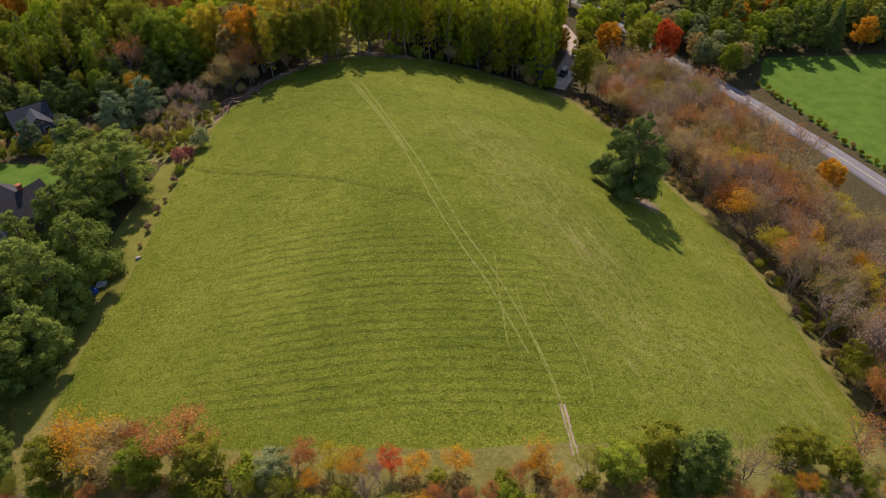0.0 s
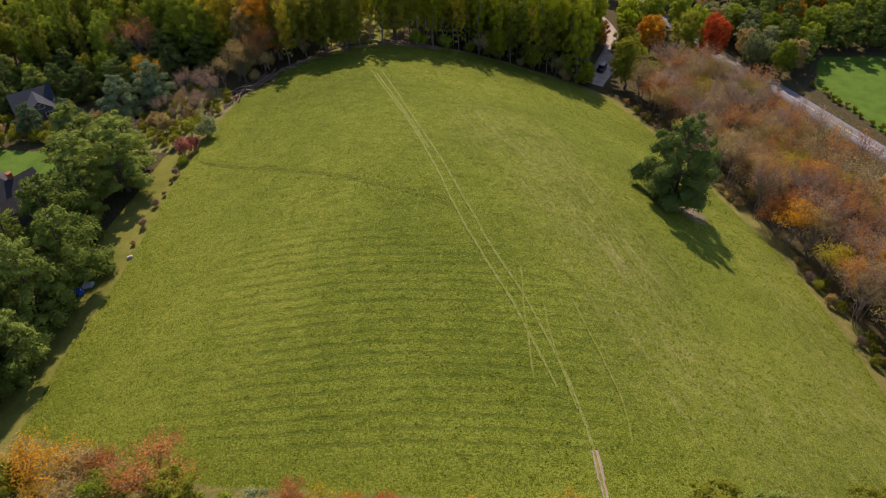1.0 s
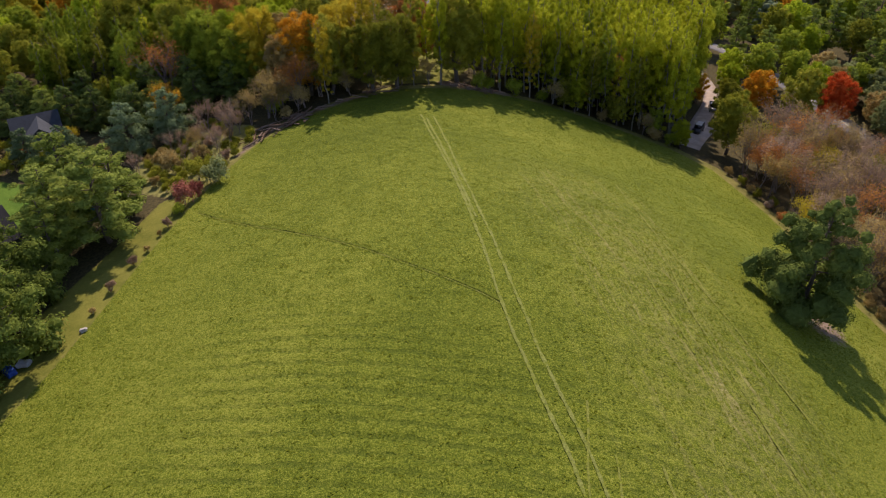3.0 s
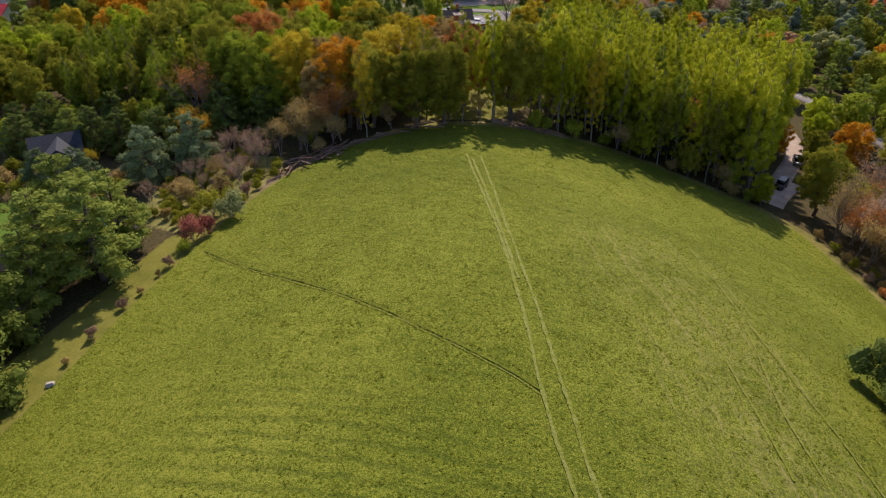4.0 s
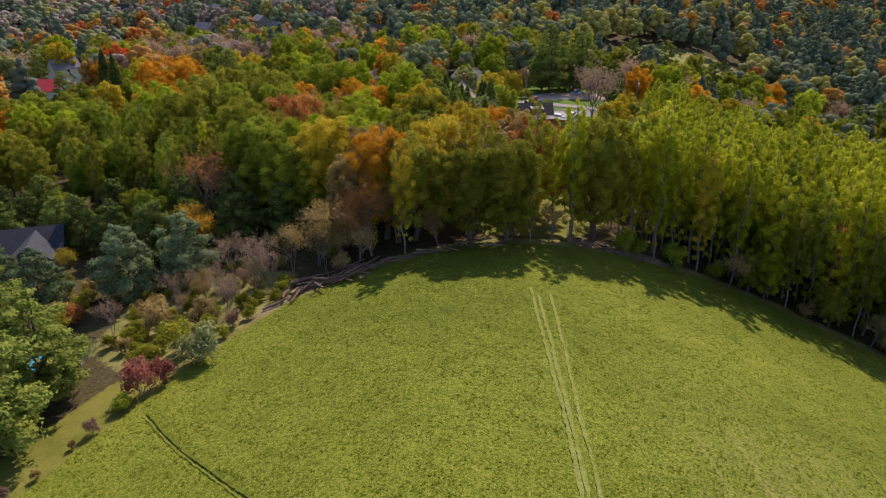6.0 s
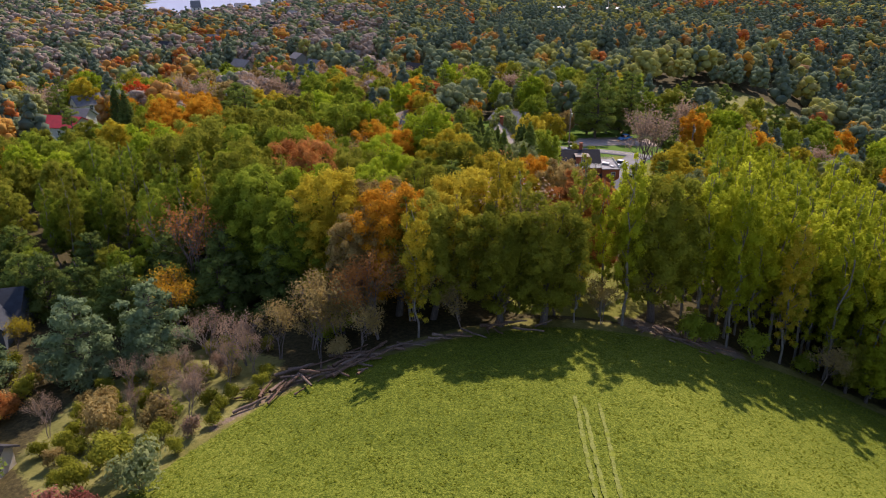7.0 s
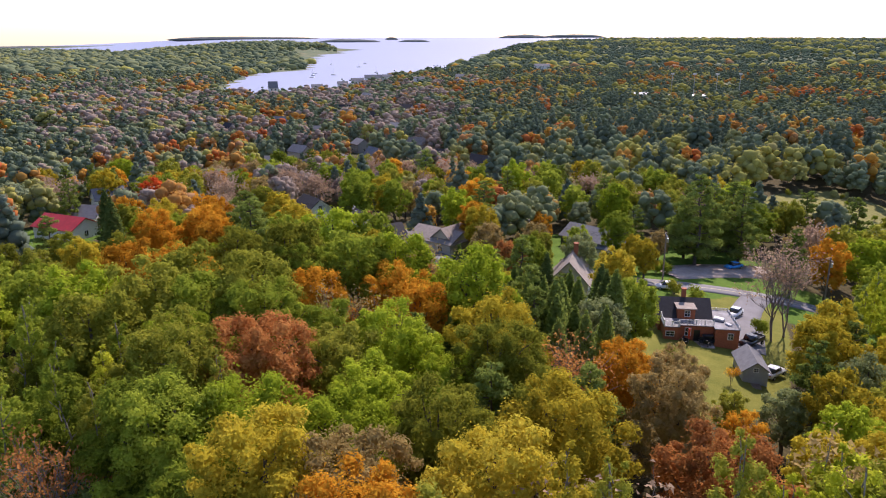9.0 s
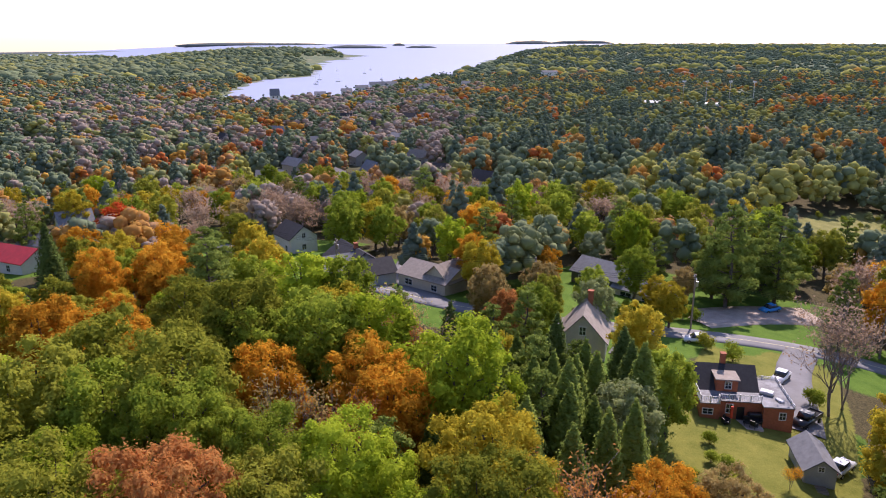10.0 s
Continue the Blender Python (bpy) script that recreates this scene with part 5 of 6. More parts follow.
part("base", boxes((-0.25, 0.25, -0.25, 0.25, 0, 0.1), bevel=0.03), M_TYRE, um)
p = at_house(2.2, -3.7, 0.08)
gr = tagged(new("barbecue"), "covered black barbecue against the brick wall", "barbecue")
gr.matrix_basis = pose(*p, 0, 0, 24)
part("cover", boxes((-0.75, 0.75, -0.35, 0.35, 0.15, 1.2), bevel=0.12), M_BLACK, gr)
for sx in (-0.6, 0.6):
    part("leg", boxes((sx - 0.04, sx + 0.04, -0.25, 0.25, 0, 0.16)), M_STEEL, gr)
M_SHEET = plain("white_sheet", (0.42, 0.42, 0.44), 0.4, scale=1.2, vary=0.15, strength=0.8)
for u, v, sx, sy, h in ((4.4, -0.6, 1.5, 0.9, 0.4), (5.6, -2.5, 0.7, 1.0, 0.2)):
    p = at_house(u, v, 2.92)
    bm = boxes((-sx / 2, sx / 2, -sy / 2, sy / 2, 0, h), bevel=0.1)
    bmesh.ops.subdivide_edges(bm, edges=bm.edges[:], cuts=1, use_grid_fill=True)
    for q in bm.verts:
        q.co.z = max(0, q.co.z + 0.12 * noise.noise(q.co * 3 + Vector((u, v, 0))))
    ob = part("roof_cover", bm, M_SHEET)
    ob.matrix_basis = pose(*p, 0, 0, 40 * u)
    tagged(ob, "heap under a white sheet on the terrace roof", "cover", "covers on the terrace")

# ---- shed ----
shed = tagged(new("shed"), "grey weathered shed with a shingled gable roof", "shed")
shed.matrix_basis = pose(-34.9, 213.0, zat(-34.9, 213.0), 0, 0, 112) @ Matrix.Scale(0.82, 4)
wing(shed, Matrix(), 6.4, 3.6, 2.2, 3.5, M_GREYWALL, M_ROOF_GREY, [("w", 0.0, 2.3, 0.6, 0.6)])
part("ramp", boxes((-5.0, -3.25, -0.6, 0.6, -0.4, 0.15)), M_WOOD, shed)
for k in range(5):
    part("tread", boxes((-4.9 + 0.33 * k, -4.75 + 0.33 * k, -0.65, 0.65, 0.15, 0.22)), M_WOOD, shed)

# ---- other houses ----
th = house("tan_house", -65.4, 228.2, -74, 7.4, 6.2, 3.0, 6.4, M_TANWALL, M_ROOF_TAN, "tall tan house with a steep gable roof", [("s", -2, 1.6, 0.9, 1.3), ("s", 2, 1.6, 0.9, 1.3), ("e", 0, 1.6, 0.9, 1.3), ("e", 0, 4.2, 0.8, 1.1)], (-2.5, 0.4, 7.8))
lh = house("long_house", -75.5, 265.5, -14, 11, 7.5, 2.6, 4.6, M_DARKWALL, M_ROOF_GREY, "long low house with a grey shingle roof", [("s", -3, 1.4, 1.6, 1.0), ("s", 2, 1.4, 1.6, 1.0)])
wing(lh, pose(9.0, -1.2, -0.5), 9.5, 6.6, 2.3, 3.9, M_TANWALL, M_ROOF_GREY, [("s", -2, 1.2, 2.2, 1.3), ("s", 2, 1.2, 1.4, 1.1)])
part("gable_board", boxes((5.4, 5.55, -3.4, 3.4, 2.2, 2.7)), M_ROOF_RED, lh)
gh = house("grey_house", -117.5, 241.5, -28, 11, 7.5, 2.9, 5.4, M_GREYWALL, M_ROOF_DARK, "grey-sided house with a black roof and cross gable", [("s", -3.5, 1.5, 1.1, 1.2), ("s", -1, 1.5, 1.1, 1.2), ("e", 1, 1.5, 1, 1.2)], (1.5, 0, 6.3))
wing(gh, pose(2.6, -4.6, 0, 0, 0, 90), 7.0, 6.0, 2.9, 4.9, M_GREYWALL, M_ROOF_GREY, [("w", -1.2, 1.5, 0.9, 1.1), ("w", 1.2, 1.5, 0.9, 1.1), ("s", 0, 1.5, 1.4, 1.1)])
wing(gh, pose(8.2, 0.5, 0, 0, 0, 90), 6.5, 5.2, 2.9, 4.8, M_GREYWALL, M_ROOF_DARK, [("w", 0, 1.6, 1.0, 1.2)])
house("white_house", -143.5, 253.0, -20, 8, 6.5, 3.8, 6.2, M_WHITE, M_ROOF_DARK, "white two-storey house with a black roof", [("s", -2, 1.4, 0.9, 1.2), ("s", 2, 1.4, 0.9, 1.2), ("e", 0, 1.6, 0.9, 1.2), ("e", 0, 4.2, 0.8, 1)])
hh = house("hip_house", -99.5, 242.5, -8, 11, 7.5, 2.5, 4.2, M_TANWALL, M_ROOF_TAN, "low house with a brown-grey shingle roof", [("s", -3, 1.3, 1.6, 1.0), ("s", 3, 1.3, 1.2, 1.0)])
wing(hh, pose(2.5, 1.5, 0, 0, 0, 90), 8.5, 6.0, 2.5, 5.0, M_TANWALL, M_ROOF_TAN)
house("red_roofed_house", -178.5, 210.5, 8, 12, 7.5, 2.8, 4.8, M_WHITE, M_ROOF_RED, "long white house with a bright red metal roof", [("s", -3, 1.4, 1.0, 1.2), ("s", 2, 1.4, 1.0, 1.2), ("e", 0, 1.4, 1, 1.2)])
house("grey_roofed_house", -189, 222, 22, 9, 6.5, 2.8, 5.0, M_WHITE, M_ROOF_GREY, "white house with a grey roof beside the street", [("s", 0, 1.4, 1.0, 1.2)])
house("tall_white_house", -200, 235.5, 70, 7.5, 6.5, 5.2, 7.6, M_WHITE, M_ROOF_GREY, "tall white village house with small windows", [("w", -1.5, 1.6, 0.8, 1.2), ("w", 1.5, 1.6, 0.8, 1.2), ("w", -1.5, 4.2, 0.8, 1.2), ("w", 1.5, 4.2, 0.8, 1.2), ("s", 0, 4.2, 0.8, 1.2)], (0, 0, 8.6))
wh = house("field_house", -73.5, 96.5, 60, 9.5, 6.6, 3.0, 6.0, M_DARKWALL, M_ROOF_DARK, "dark green house with a black roof among pines", [("w", 0, 4.0, 0.7, 0.9), ("w", -1.5, 1.5, 0.9, 1.2), ("s", 1, 1.5, 0.9, 1.2), ("s", -2, 1.5, 0.9, 1.2)], (1.5, 0.2, 6.9), "houses west of the field")
wing(wh, pose(1.0, 3.6, 0, 0, 0, 90), 6.5, 4.6, 3.6, 5.4, M_DARKWALL, M_ROOF_DARK)
part("deck", boxes((-7.0, -4.7, -3.0, 2.0, -0.6, 0.4), bevel=0.02), M_WOOD, wh)
M_SLATEWALL = plain("siding_slate_blue", (0.10, 0.12, 0.15), 0.7, scale=1.2, vary=0.12)
bl = house("wood_house", -87.5, 130.0, 38, 7.0, 5.6, 2.8, 4.8, M_SLATEWALL, plain("roof_blue_grey", (0.04, 0.045, 0.055), 0.9, scale=1.5), "grey-blue house half hidden in the wood", [("s", 2, 1.5, 0.9, 1.2), ("w", 0, 1.5, 1, 1.2)], None, "houses west of the field")
wing(bl, pose(0.5, -3.0, 0, 0, 0, 90), 5.5, 4.6, 2.8, 4.5, M_SLATEWALL, plain("roof_blue_pale", (0.05, 0.056, 0.068), 0.9, scale=1.5), [("w", -1.2, 1.5, 1.1, 1.4), ("w", 1.2, 1.5, 1.1, 1.4), ("w", 0, 3.6, 1.6, 0.7)])
house("garden_shed", -37, 302.5, 30, 4, 3, 2.2, 3.4, M_DARKWALL, M_ROOF_GREY, "small grey garden shed among shrubs", [], None, "outbuildings")
house("garden_shed", -62.3, 112.4, 20, 3.0, 2.4, 1.8, 2.6, M_TANWALL, M_ROOF_DARK, "small tan garden shed with a dark roof", [("s", 0, 1.1, 0.6, 0.6)], None, "houses west of the field")
for az, d, L, W, e, r in ((45.2, 770, 9, 7, 9, 15), (37.4, 1010, 22, 10, 6, 10), (38.6, 950, 16, 9, 6, 9), (24.2, 1270, 26, 12, 10, 13), (36.3, 1010, 14, 9, 6, 9), (33.8, 950, 14, 9, 6, 9), (39.8, 870, 12, 9, 6, 9), (12.6, 700, 60, 5, 3, 4), (16.4, 705, 26, 6, 3.5, 5), (30.5, 1010, 14, 9, 6, 9), (41.8, 820, 12, 9, 6, 9)):
    hx, hy = bearing(az, d)
    house("harbour_building", hx, hy, az * 1.0 + 6, L, W, e, r, M_WHITE, M_ROOF_GREY if d > 750 else M_WHITE, "white building far off near the bay", [("s", -2, e - 2, 1.4, 1.6), ("s", 2, e - 2, 1.4, 1.6)], None, "buildings by the bay")
    HOMES.append((hx, hy, 10 if d > 750 else 14))
br = random.Random(5)
for k in range(12):
    az, d = br.uniform(37, 42.5), br.uniform(1150, 1900)
    hx, hy = bearing(az, d)
    if land(hx, hy) > sea_level(hx, hy) - 2:
        continue
    bt = tagged(new("sailboat"), "white sailboat moored in the bay", "boat", "moored boats")
    bt.matrix_basis = pose(hx, hy, float(sea_level(hx, hy)), 0, 0, br.uniform(0, 360))
    bm = prism([(-4.5, 1.1), (-3.8, -0.2), (3.2, -0.2), (5.0, 1.2)], -1.3, 1.3)
    part("hull", bm, M_WHITE, bt)
    part("mast", rod((0.4, 0, 1.0), (0.4, 0, 11), 0.12), M_WHITE, bt)
    part("cabin", boxes((-1.8, 1.6, -0.8, 0.8, 1.1, 1.8), bevel=0.1), M_WHITE, bt)
for k in range(4):
    az = 9.5 + 1.6 * k
    hx, hy = bearing(az, 715)
    lp = tagged(new("floodlight_mast"), "tall floodlight mast by a sports ground", "mast", "floodlight masts")
    lp.matrix_basis = pose(hx, hy, zat(hx, hy), 0, 0, az)
    part("pole", rod((0, 0, 0), (0, 0, 22), 0.25), M_STEEL, lp)
    part("lamp_bar", boxes((-1.6, 1.6, -0.2, 0.2, 21, 22.4)), M_WHITE, lp)
hr = random.Random(21)
for az, d in ((41.5, 262), (38, 301), (40.5, 285), (37.5, 236), (47.5, 395), (50.5, 330), (43, 265), (47.5, 240), (36, 427), (41, 280), (33, 292), (29, 262), (44, 330), (46, 300), (39, 350), (34.5, 345), (42, 420), (37.5, 500), (35, 560), (40, 560), (45, 480), (33, 640), (38, 700), (30, 380), (49, 440)):
    hx, hy = bearing(az, d)
    house("village_house", hx, hy, hr.uniform(-40, 40), hr.uniform(8, 12), hr.uniform(6, 7.5), hr.uniform(3, 4.8), hr.uniform(6, 7.4), hr.choice((M_WHITE, M_WHITE, M_GREYWALL, M_TANWALL)), hr.choice((M_ROOF_GREY, M_ROOF_DARK, M_ROOF_TAN)),
          "small village house among autumn trees", [("s", -2, 1.5, 1, 1.2), ("s", 2, 1.5, 1, 1.2), ("e", 0, 1.6, 1, 1.2)])
    HOMES.append((hx, hy, 9))


# ---- vehicles ----
def car(name, x, y, turn, paint, label, L=4.5, W=1.8, H=1.45, kind="car"):
    """A car: shaped body, glasshouse, four wheels, lamps."""
    root = tagged(new(name), label, "vehicle" if kind != "car" else "car", "parked vehicles")
    root.matrix_basis = pose(x, y, zat(x, y) + 0.14, 0, 0, turn) @ Matrix.Scale(0.86, 4)
    h = H
    if kind == "car":
        low = [(-L / 2, 0.35), (-L / 2 + 0.1, 0.25), (L / 2 - 0.1, 0.25), (L / 2, 0.4), (L / 2 - 0.05, 0.68), (L / 2 - 1.1, 0.86), (-L / 2 + 0.7, 0.92), (-L / 2 + 0.05, 0.85)]
        cab = [(-L / 2 + 0.55, 0.9), (L / 2 - 1.15, 0.85), (L / 2 - 1.85, h), (-L / 2 + 1.2, h - 0.02)]
    elif kind == "jeep":
        low = [(-L / 2, 0.45), (L / 2, 0.45), (L / 2, 1.05), (L / 2 - 1.3, 1.12), (-L / 2, 1.1)]
        cab = [(-L / 2 + 0.02, 1.1), (L / 2 - 1.4, 1.1), (L / 2 - 1.65, h), (-L / 2 + 0.08, h)]
    else:
        low = [(-L / 2, 0.5), (L / 2, 0.5), (L / 2, 0.95), (L / 2 - 1.3, 1.05), (-L / 2, 1.0)]
        cab = [(-0.6, 1.0), (L / 2 - 1.3, 1.03), (L / 2 - 1.9, h), (-0.5, h)]
    bm = prism(low, -W / 2, W / 2)
    bmesh.ops.bevel(bm, geom=bm.edges[:], offset=0.06, segments=2, affect="EDGES")
    part("body", bm, paint, root, "", True)
    bm = prism(cab, -W / 2 + 0.12, W / 2 - 0.12)
    bmesh.ops.bevel(bm, geom=bm.edges[:], offset=0.05, segments=2, affect="EDGES")
    cb = part("cabin", bm, M_GLASS, root, "dark glass cabin", True)
    x0, x1 = cab[3][0] + 0.08, cab[2][0] - 0.08
    part("roof_panel", boxes((x0, x1, -W / 2 + 0.17, W / 2 - 0.17, h - 0.02, h + 0.03), bevel=0.02), paint, cb)
    for sx in (-L / 2 + 0.8, L / 2 - 0.85):
        for sy in (-W / 2 + 0.05, W / 2 - 0.05):
            wl = part("wheel", rod((sx, sy - 0.11, 0.2), (sx, sy + 0.11, 0.2), 0.36 if kind != "car" else 0.32, 14), M_TYRE, root)
            part("rim", rod((sx, sy - 0.12, 0.2), (sx, sy + 0.12, 0.2), 0.19, 10), M_STEEL, wl)
    for sy in (-W / 2 + 0.3, W / 2 - 0.3):
        part("headlight", boxes((L / 2 - 0.07, L / 2 + 0.01, sy - 0.16, sy + 0.16, 0.58, 0.72), bevel=0.02), M_STEEL, root)
        part("tail_light", boxes((-L / 2 - 0.02, -L / 2 + 0.06, sy - 0.1, sy + 0.1, 0.62, 0.8), bevel=0.02), M_ROOF_RED, root)
    if kind == "jeep":
        part("spare_wheel", rod((-L / 2 - 0.22, 0.1, 0.95), (-L / 2, 0.1, 0.95), 0.38, 14), M_TYRE, root)
        part("bumper", boxes((-L / 2 - 0.15, -L / 2, -W / 2, W / 2, 0.35, 0.5), (L / 2, L / 2 + 0.15, -W / 2, W / 2, 0.35, 0.5), bevel=0.03), M_BLACK, root)
        for sy in (-W / 2, W / 2):
            part("fender", boxes((L / 2 - 1.3, L / 2 - 0.35, sy - 0.12, sy + 0.12, 0.6, 0.7), bevel=0.03), M_BLACK, root)
            part("fender", boxes((-L / 2 + 0.3, -L / 2 + 1.25, sy - 0.12, sy + 0.12, 0.6, 0.7), bevel=0.03), M_BLACK, root)
    if kind == "pickup":
        part("bed", boxes((-L / 2 + 0.05, -0.65, -W / 2 + 0.1, W / 2 - 0.1, 0.98, 1.04)), M_TYRE, root)
        part("bed_wall", boxes((-L / 2, -0.62, -W / 2, -W / 2 + 0.1, 0.95, 1.25), (-L / 2, -0.62, W / 2 - 0.1, W / 2, 0.95, 1.25), (-L / 2, -L / 2 + 0.1, -W / 2, W / 2, 0.95, 1.25), bevel=0.02), paint, root)
    return root


M_CARWHITE = plain("car_white", (0.75, 0.75, 0.76), 0.25, scale=1, vary=0.04, strength=0.02, spec=0.6)
M_CARGREY = plain("car_grey", (0.16, 0.165, 0.18), 0.3, scale=1, vary=0.08, strength=0.02, spec=0.6)
car("jeep", 27.0, 173.5, 245, M_BLACK, "black jeep with a spare wheel on the gravel drive", 4.2, 1.85, 1.85, "jeep")
car("pickup_truck", 32.2, 189.0, 265, M_CARGREY, "dark pickup truck parked on the gravel drive", 5.0, 1.9, 1.75, "pickup")
car("pickup_truck", -36.6, 224.6, 250, M_BLACK, "black pickup truck beside the brick house", 5.2, 1.95, 1.8, "pickup")
car("car", -53.4, 242.6, 205, M_CARWHITE, "white saloon car at the roadside")
car("car", -41.0, 236.5, 260, M_CARWHITE, "white car on the asphalt drive")
car("car", -32.4, 215.6, 70, M_CARWHITE, "white car parked against the shed")
car("car", -69.0, 238.8, 205, M_CARGREY, "dark grey car on the village road")
car("car", -47.3, 270.4, 235, M_BLUE, "car under a bright blue cover", 4.4, 1.9, 1.45)

# ---- poles and wires ----
def utility_pole(x, y, h, label="wooden utility pole with a crossarm by the road"):
    root = tagged(new("utility_pole"), label, "utility pole", "utility poles")
    root.matrix_basis = pose(x, y, zat(x, y), 0, 0, 25)
    part("pole", rod((0, 0, -0.5), (0, 0, h), 0.14, 8), M_WOOD, root)
    part("crossarm", boxes((-0.08, 0.08, -1.1, 1.1, h - 0.7, h - 0.55)), M_WOOD, root)
    for s in (-1.0, -0.5, 0.5, 1.0):
        part("insulator", rod((0, s, h - 0.55), (0, s, h - 0.38), 0.05), M_WHITE, root)
    part("transformer", rod((0.3, 0, h - 1.9), (0.3, 0, h - 1.1), 0.22, 10), M_STEEL, root)


POLES = [(-30, 262.5), (-55.7, 248.6), (-79, 240.8), (-113, 231.5), (-150, 240)]
for x, y in POLES:
    utility_pole(x, y, 9.0)
wires = tagged(new("power_lines"), "thin sagging power lines between the poles", "cable")
for (ax, ay), (bx, by) in zip(POLES, POLES[1:]):
    for off in (-1.0, 0.0, 1.0):
        a, b = np.array((ax, ay, zat(ax, ay) + 8.5)), np.array((bx, by, zat(bx, by) + 8.5))
        side = unit(np.array((-(by - ay), bx - ax, 0.0))) * off
        path = [a + (b - a) * t + side - np.array((0, 0, 1.1 * 4 * t * (1 - t))) for t in np.linspace(0, 1, 9)]
        ob = new("wire", wood_mesh("wire", [tube(path, [0.02] * 9, 3)], M_TYRE))
        ob.parent = wires

# ---- brush piles ----
def brush_pile(line, count, spread, seed, label, big=1.0):
    """Felled trunks and branches thrown along the edge of the field."""
    rng = np.random.default_rng(seed)
    root = tagged(new("brush_pile"), label, "brush pile", "brush piles")
    cx, cy = line[0]
    root.matrix_basis = pose(cx, cy, zat(cx, cy))
    logs = [bark_material("log_%s" % n, d, l) for n, d, l in (("brown", (0.10, 0.055, 0.035), (0.28, 0.17, 0.11)), ("grey", (0.12, 0.08, 0.06), (0.30, 0.205, 0.15)))]
    for k in range(count):
        s = rng.uniform(0, len(line) - 1.001)
        i = int(s)
        p = np.array(line[i]) + (np.array(line[i + 1]) - np.array(line[i])) * (s - i) + rng.normal(size=2) * spread
        an = math.atan2(line[i + 1][1] - line[i][1], line[i + 1][0] - line[i][0]) + rng.normal() * 0.85
        ln, r = rng.uniform(0.9, 3.6) * big, rng.uniform(0.05, 0.17) * big
        d = np.array((math.cos(an), math.sin(an))) * ln / 2
        a, b = p - d, p + d
        za, zb = zat(*a) + r + rng.uniform(0, 0.6), zat(*b) + r + rng.uniform(0, 0.6)
        o = np.array((cx, cy, zat(cx, cy)))
        ob = new("log", wood_mesh("log", [tube(bent(rng, np.array((*a, za)) - o, np.array((*b, zb)) - o, 5, 0.012), np.linspace(r * 1.15, r * 0.65, 5), 6)], logs[k % 2]))
        ob.parent = root


brush_pile([(-47.2, 126), (-46.5, 130), (-44, 133.5), (-41.5, 136.5), (-40, 139)], 58, 1.0, 61, "long pile of felled trunks and brush beside the hayfield")
brush_pile([(-38, 141), (-34.5, 144.3), (-32.0, 147), (-28, 150)], 14, 0.7, 62, "loose logs lying along the field's edge")
brush_pile([(-22, 155.5), (-17, 157.5), (-12, 160)], 36, 0.9, 63, "dark heap of brush and mulch under the trees", 0.7)
brush_pile([(19, 163), (21, 164.5), (22, 167)], 22, 0.9, 64, "reddish brush heaped beside the gravel drive", 0.6)

# ---- small things west of the field ----
rk = boxes((-0.4, 0.4, -0.28, 0.28, -0.15, 0.35), bevel=0.12)
for v in rk.verts:
    v.co += 0.08 * noise.noise_vector(v.co * 2)
ob = part("boulder", rk, plain("pale_stone", (0.42, 0.38, 0.34), 0.85, scale=2))
ob.matrix_basis = pose(-49.2, 83.3, zat(-49.2, 83.3), 0, 0, 30)
tagged(ob, "pale boulder at the edge of the hayfield", "boulder")
M_TARP = plain("blue_tarp", (0.03, 0.09, 0.42), 0.45, scale=1.0, strength=0.6)
for x, y, sx, sy, h, mat, lab in ((-54.2, 77.2, 1.7, 1.0, 0.7, M_TARP, "blue tarpaulin over a heap below pines"), (-53.2, 78.3, 1.3, 0.9, 0.6, M_SHEET, "white plastic sheet over a heap below pines"), (-55.6, 77.9, 1.2, 0.9, 0.5, M_WOOD, "heap of weathered boards below pines")):
    bm = boxes((-sx / 2, sx / 2, -sy / 2, sy / 2, 0, h), bevel=0.12)
    bmesh.ops.subdivide_edges(bm, edges=bm.edges[:], cuts=2, use_grid_fill=True)
    for v in bm.verts:
        v.co += 0.15 * noise.noise_vector(v.co * 1.7 + Vector((x, 0, 0)))
        v.co.z = max(v.co.z, -0.1)
    ob = part("covered_heap", bm, mat)
    ob.matrix_basis = pose(x, y, zat(x, y), 0, 0, 37 * x)
    tagged(ob, lab, "heap", "heaps below the pines")
pool = tagged(new("pool"), "round above-ground pool with a blue liner", "pool")
pool.matrix_basis = pose(-65.3, 109.6, zat(-65.3, 109.6))
V, Q = tube([(0, 0, -0.3), (0, 0, 1.2)], [2.4, 2.4], 24)
bm = bmesh.new()
vs = [bm.verts.new(v) for v in V]
for q in Q:
    bm.faces.new([vs[i] for i in q])
part("pool_wall", bm, M_BLUE, pool)
bm = bmesh.new()
bmesh.ops.create_circle(bm, cap_ends=True, segments=24, radius=2.38, matrix=Matrix.Translation((0, 0, 1.0)))
part("pool_water", bm, plain("pool_water", (0.05, 0.35, 0.6), 0.1, scale=2), pool)
ring = [tuple(2.42 * c for c in (math.cos(a), math.sin(a))) + (1.2,) for a in np.linspace(0, 2 * math.pi, 25)]
ob = new("pool_rim", wood_mesh("pool_rim", [tube(ring, [0.07] * 25, 5)], M_WHITE))
ob.parent = pool


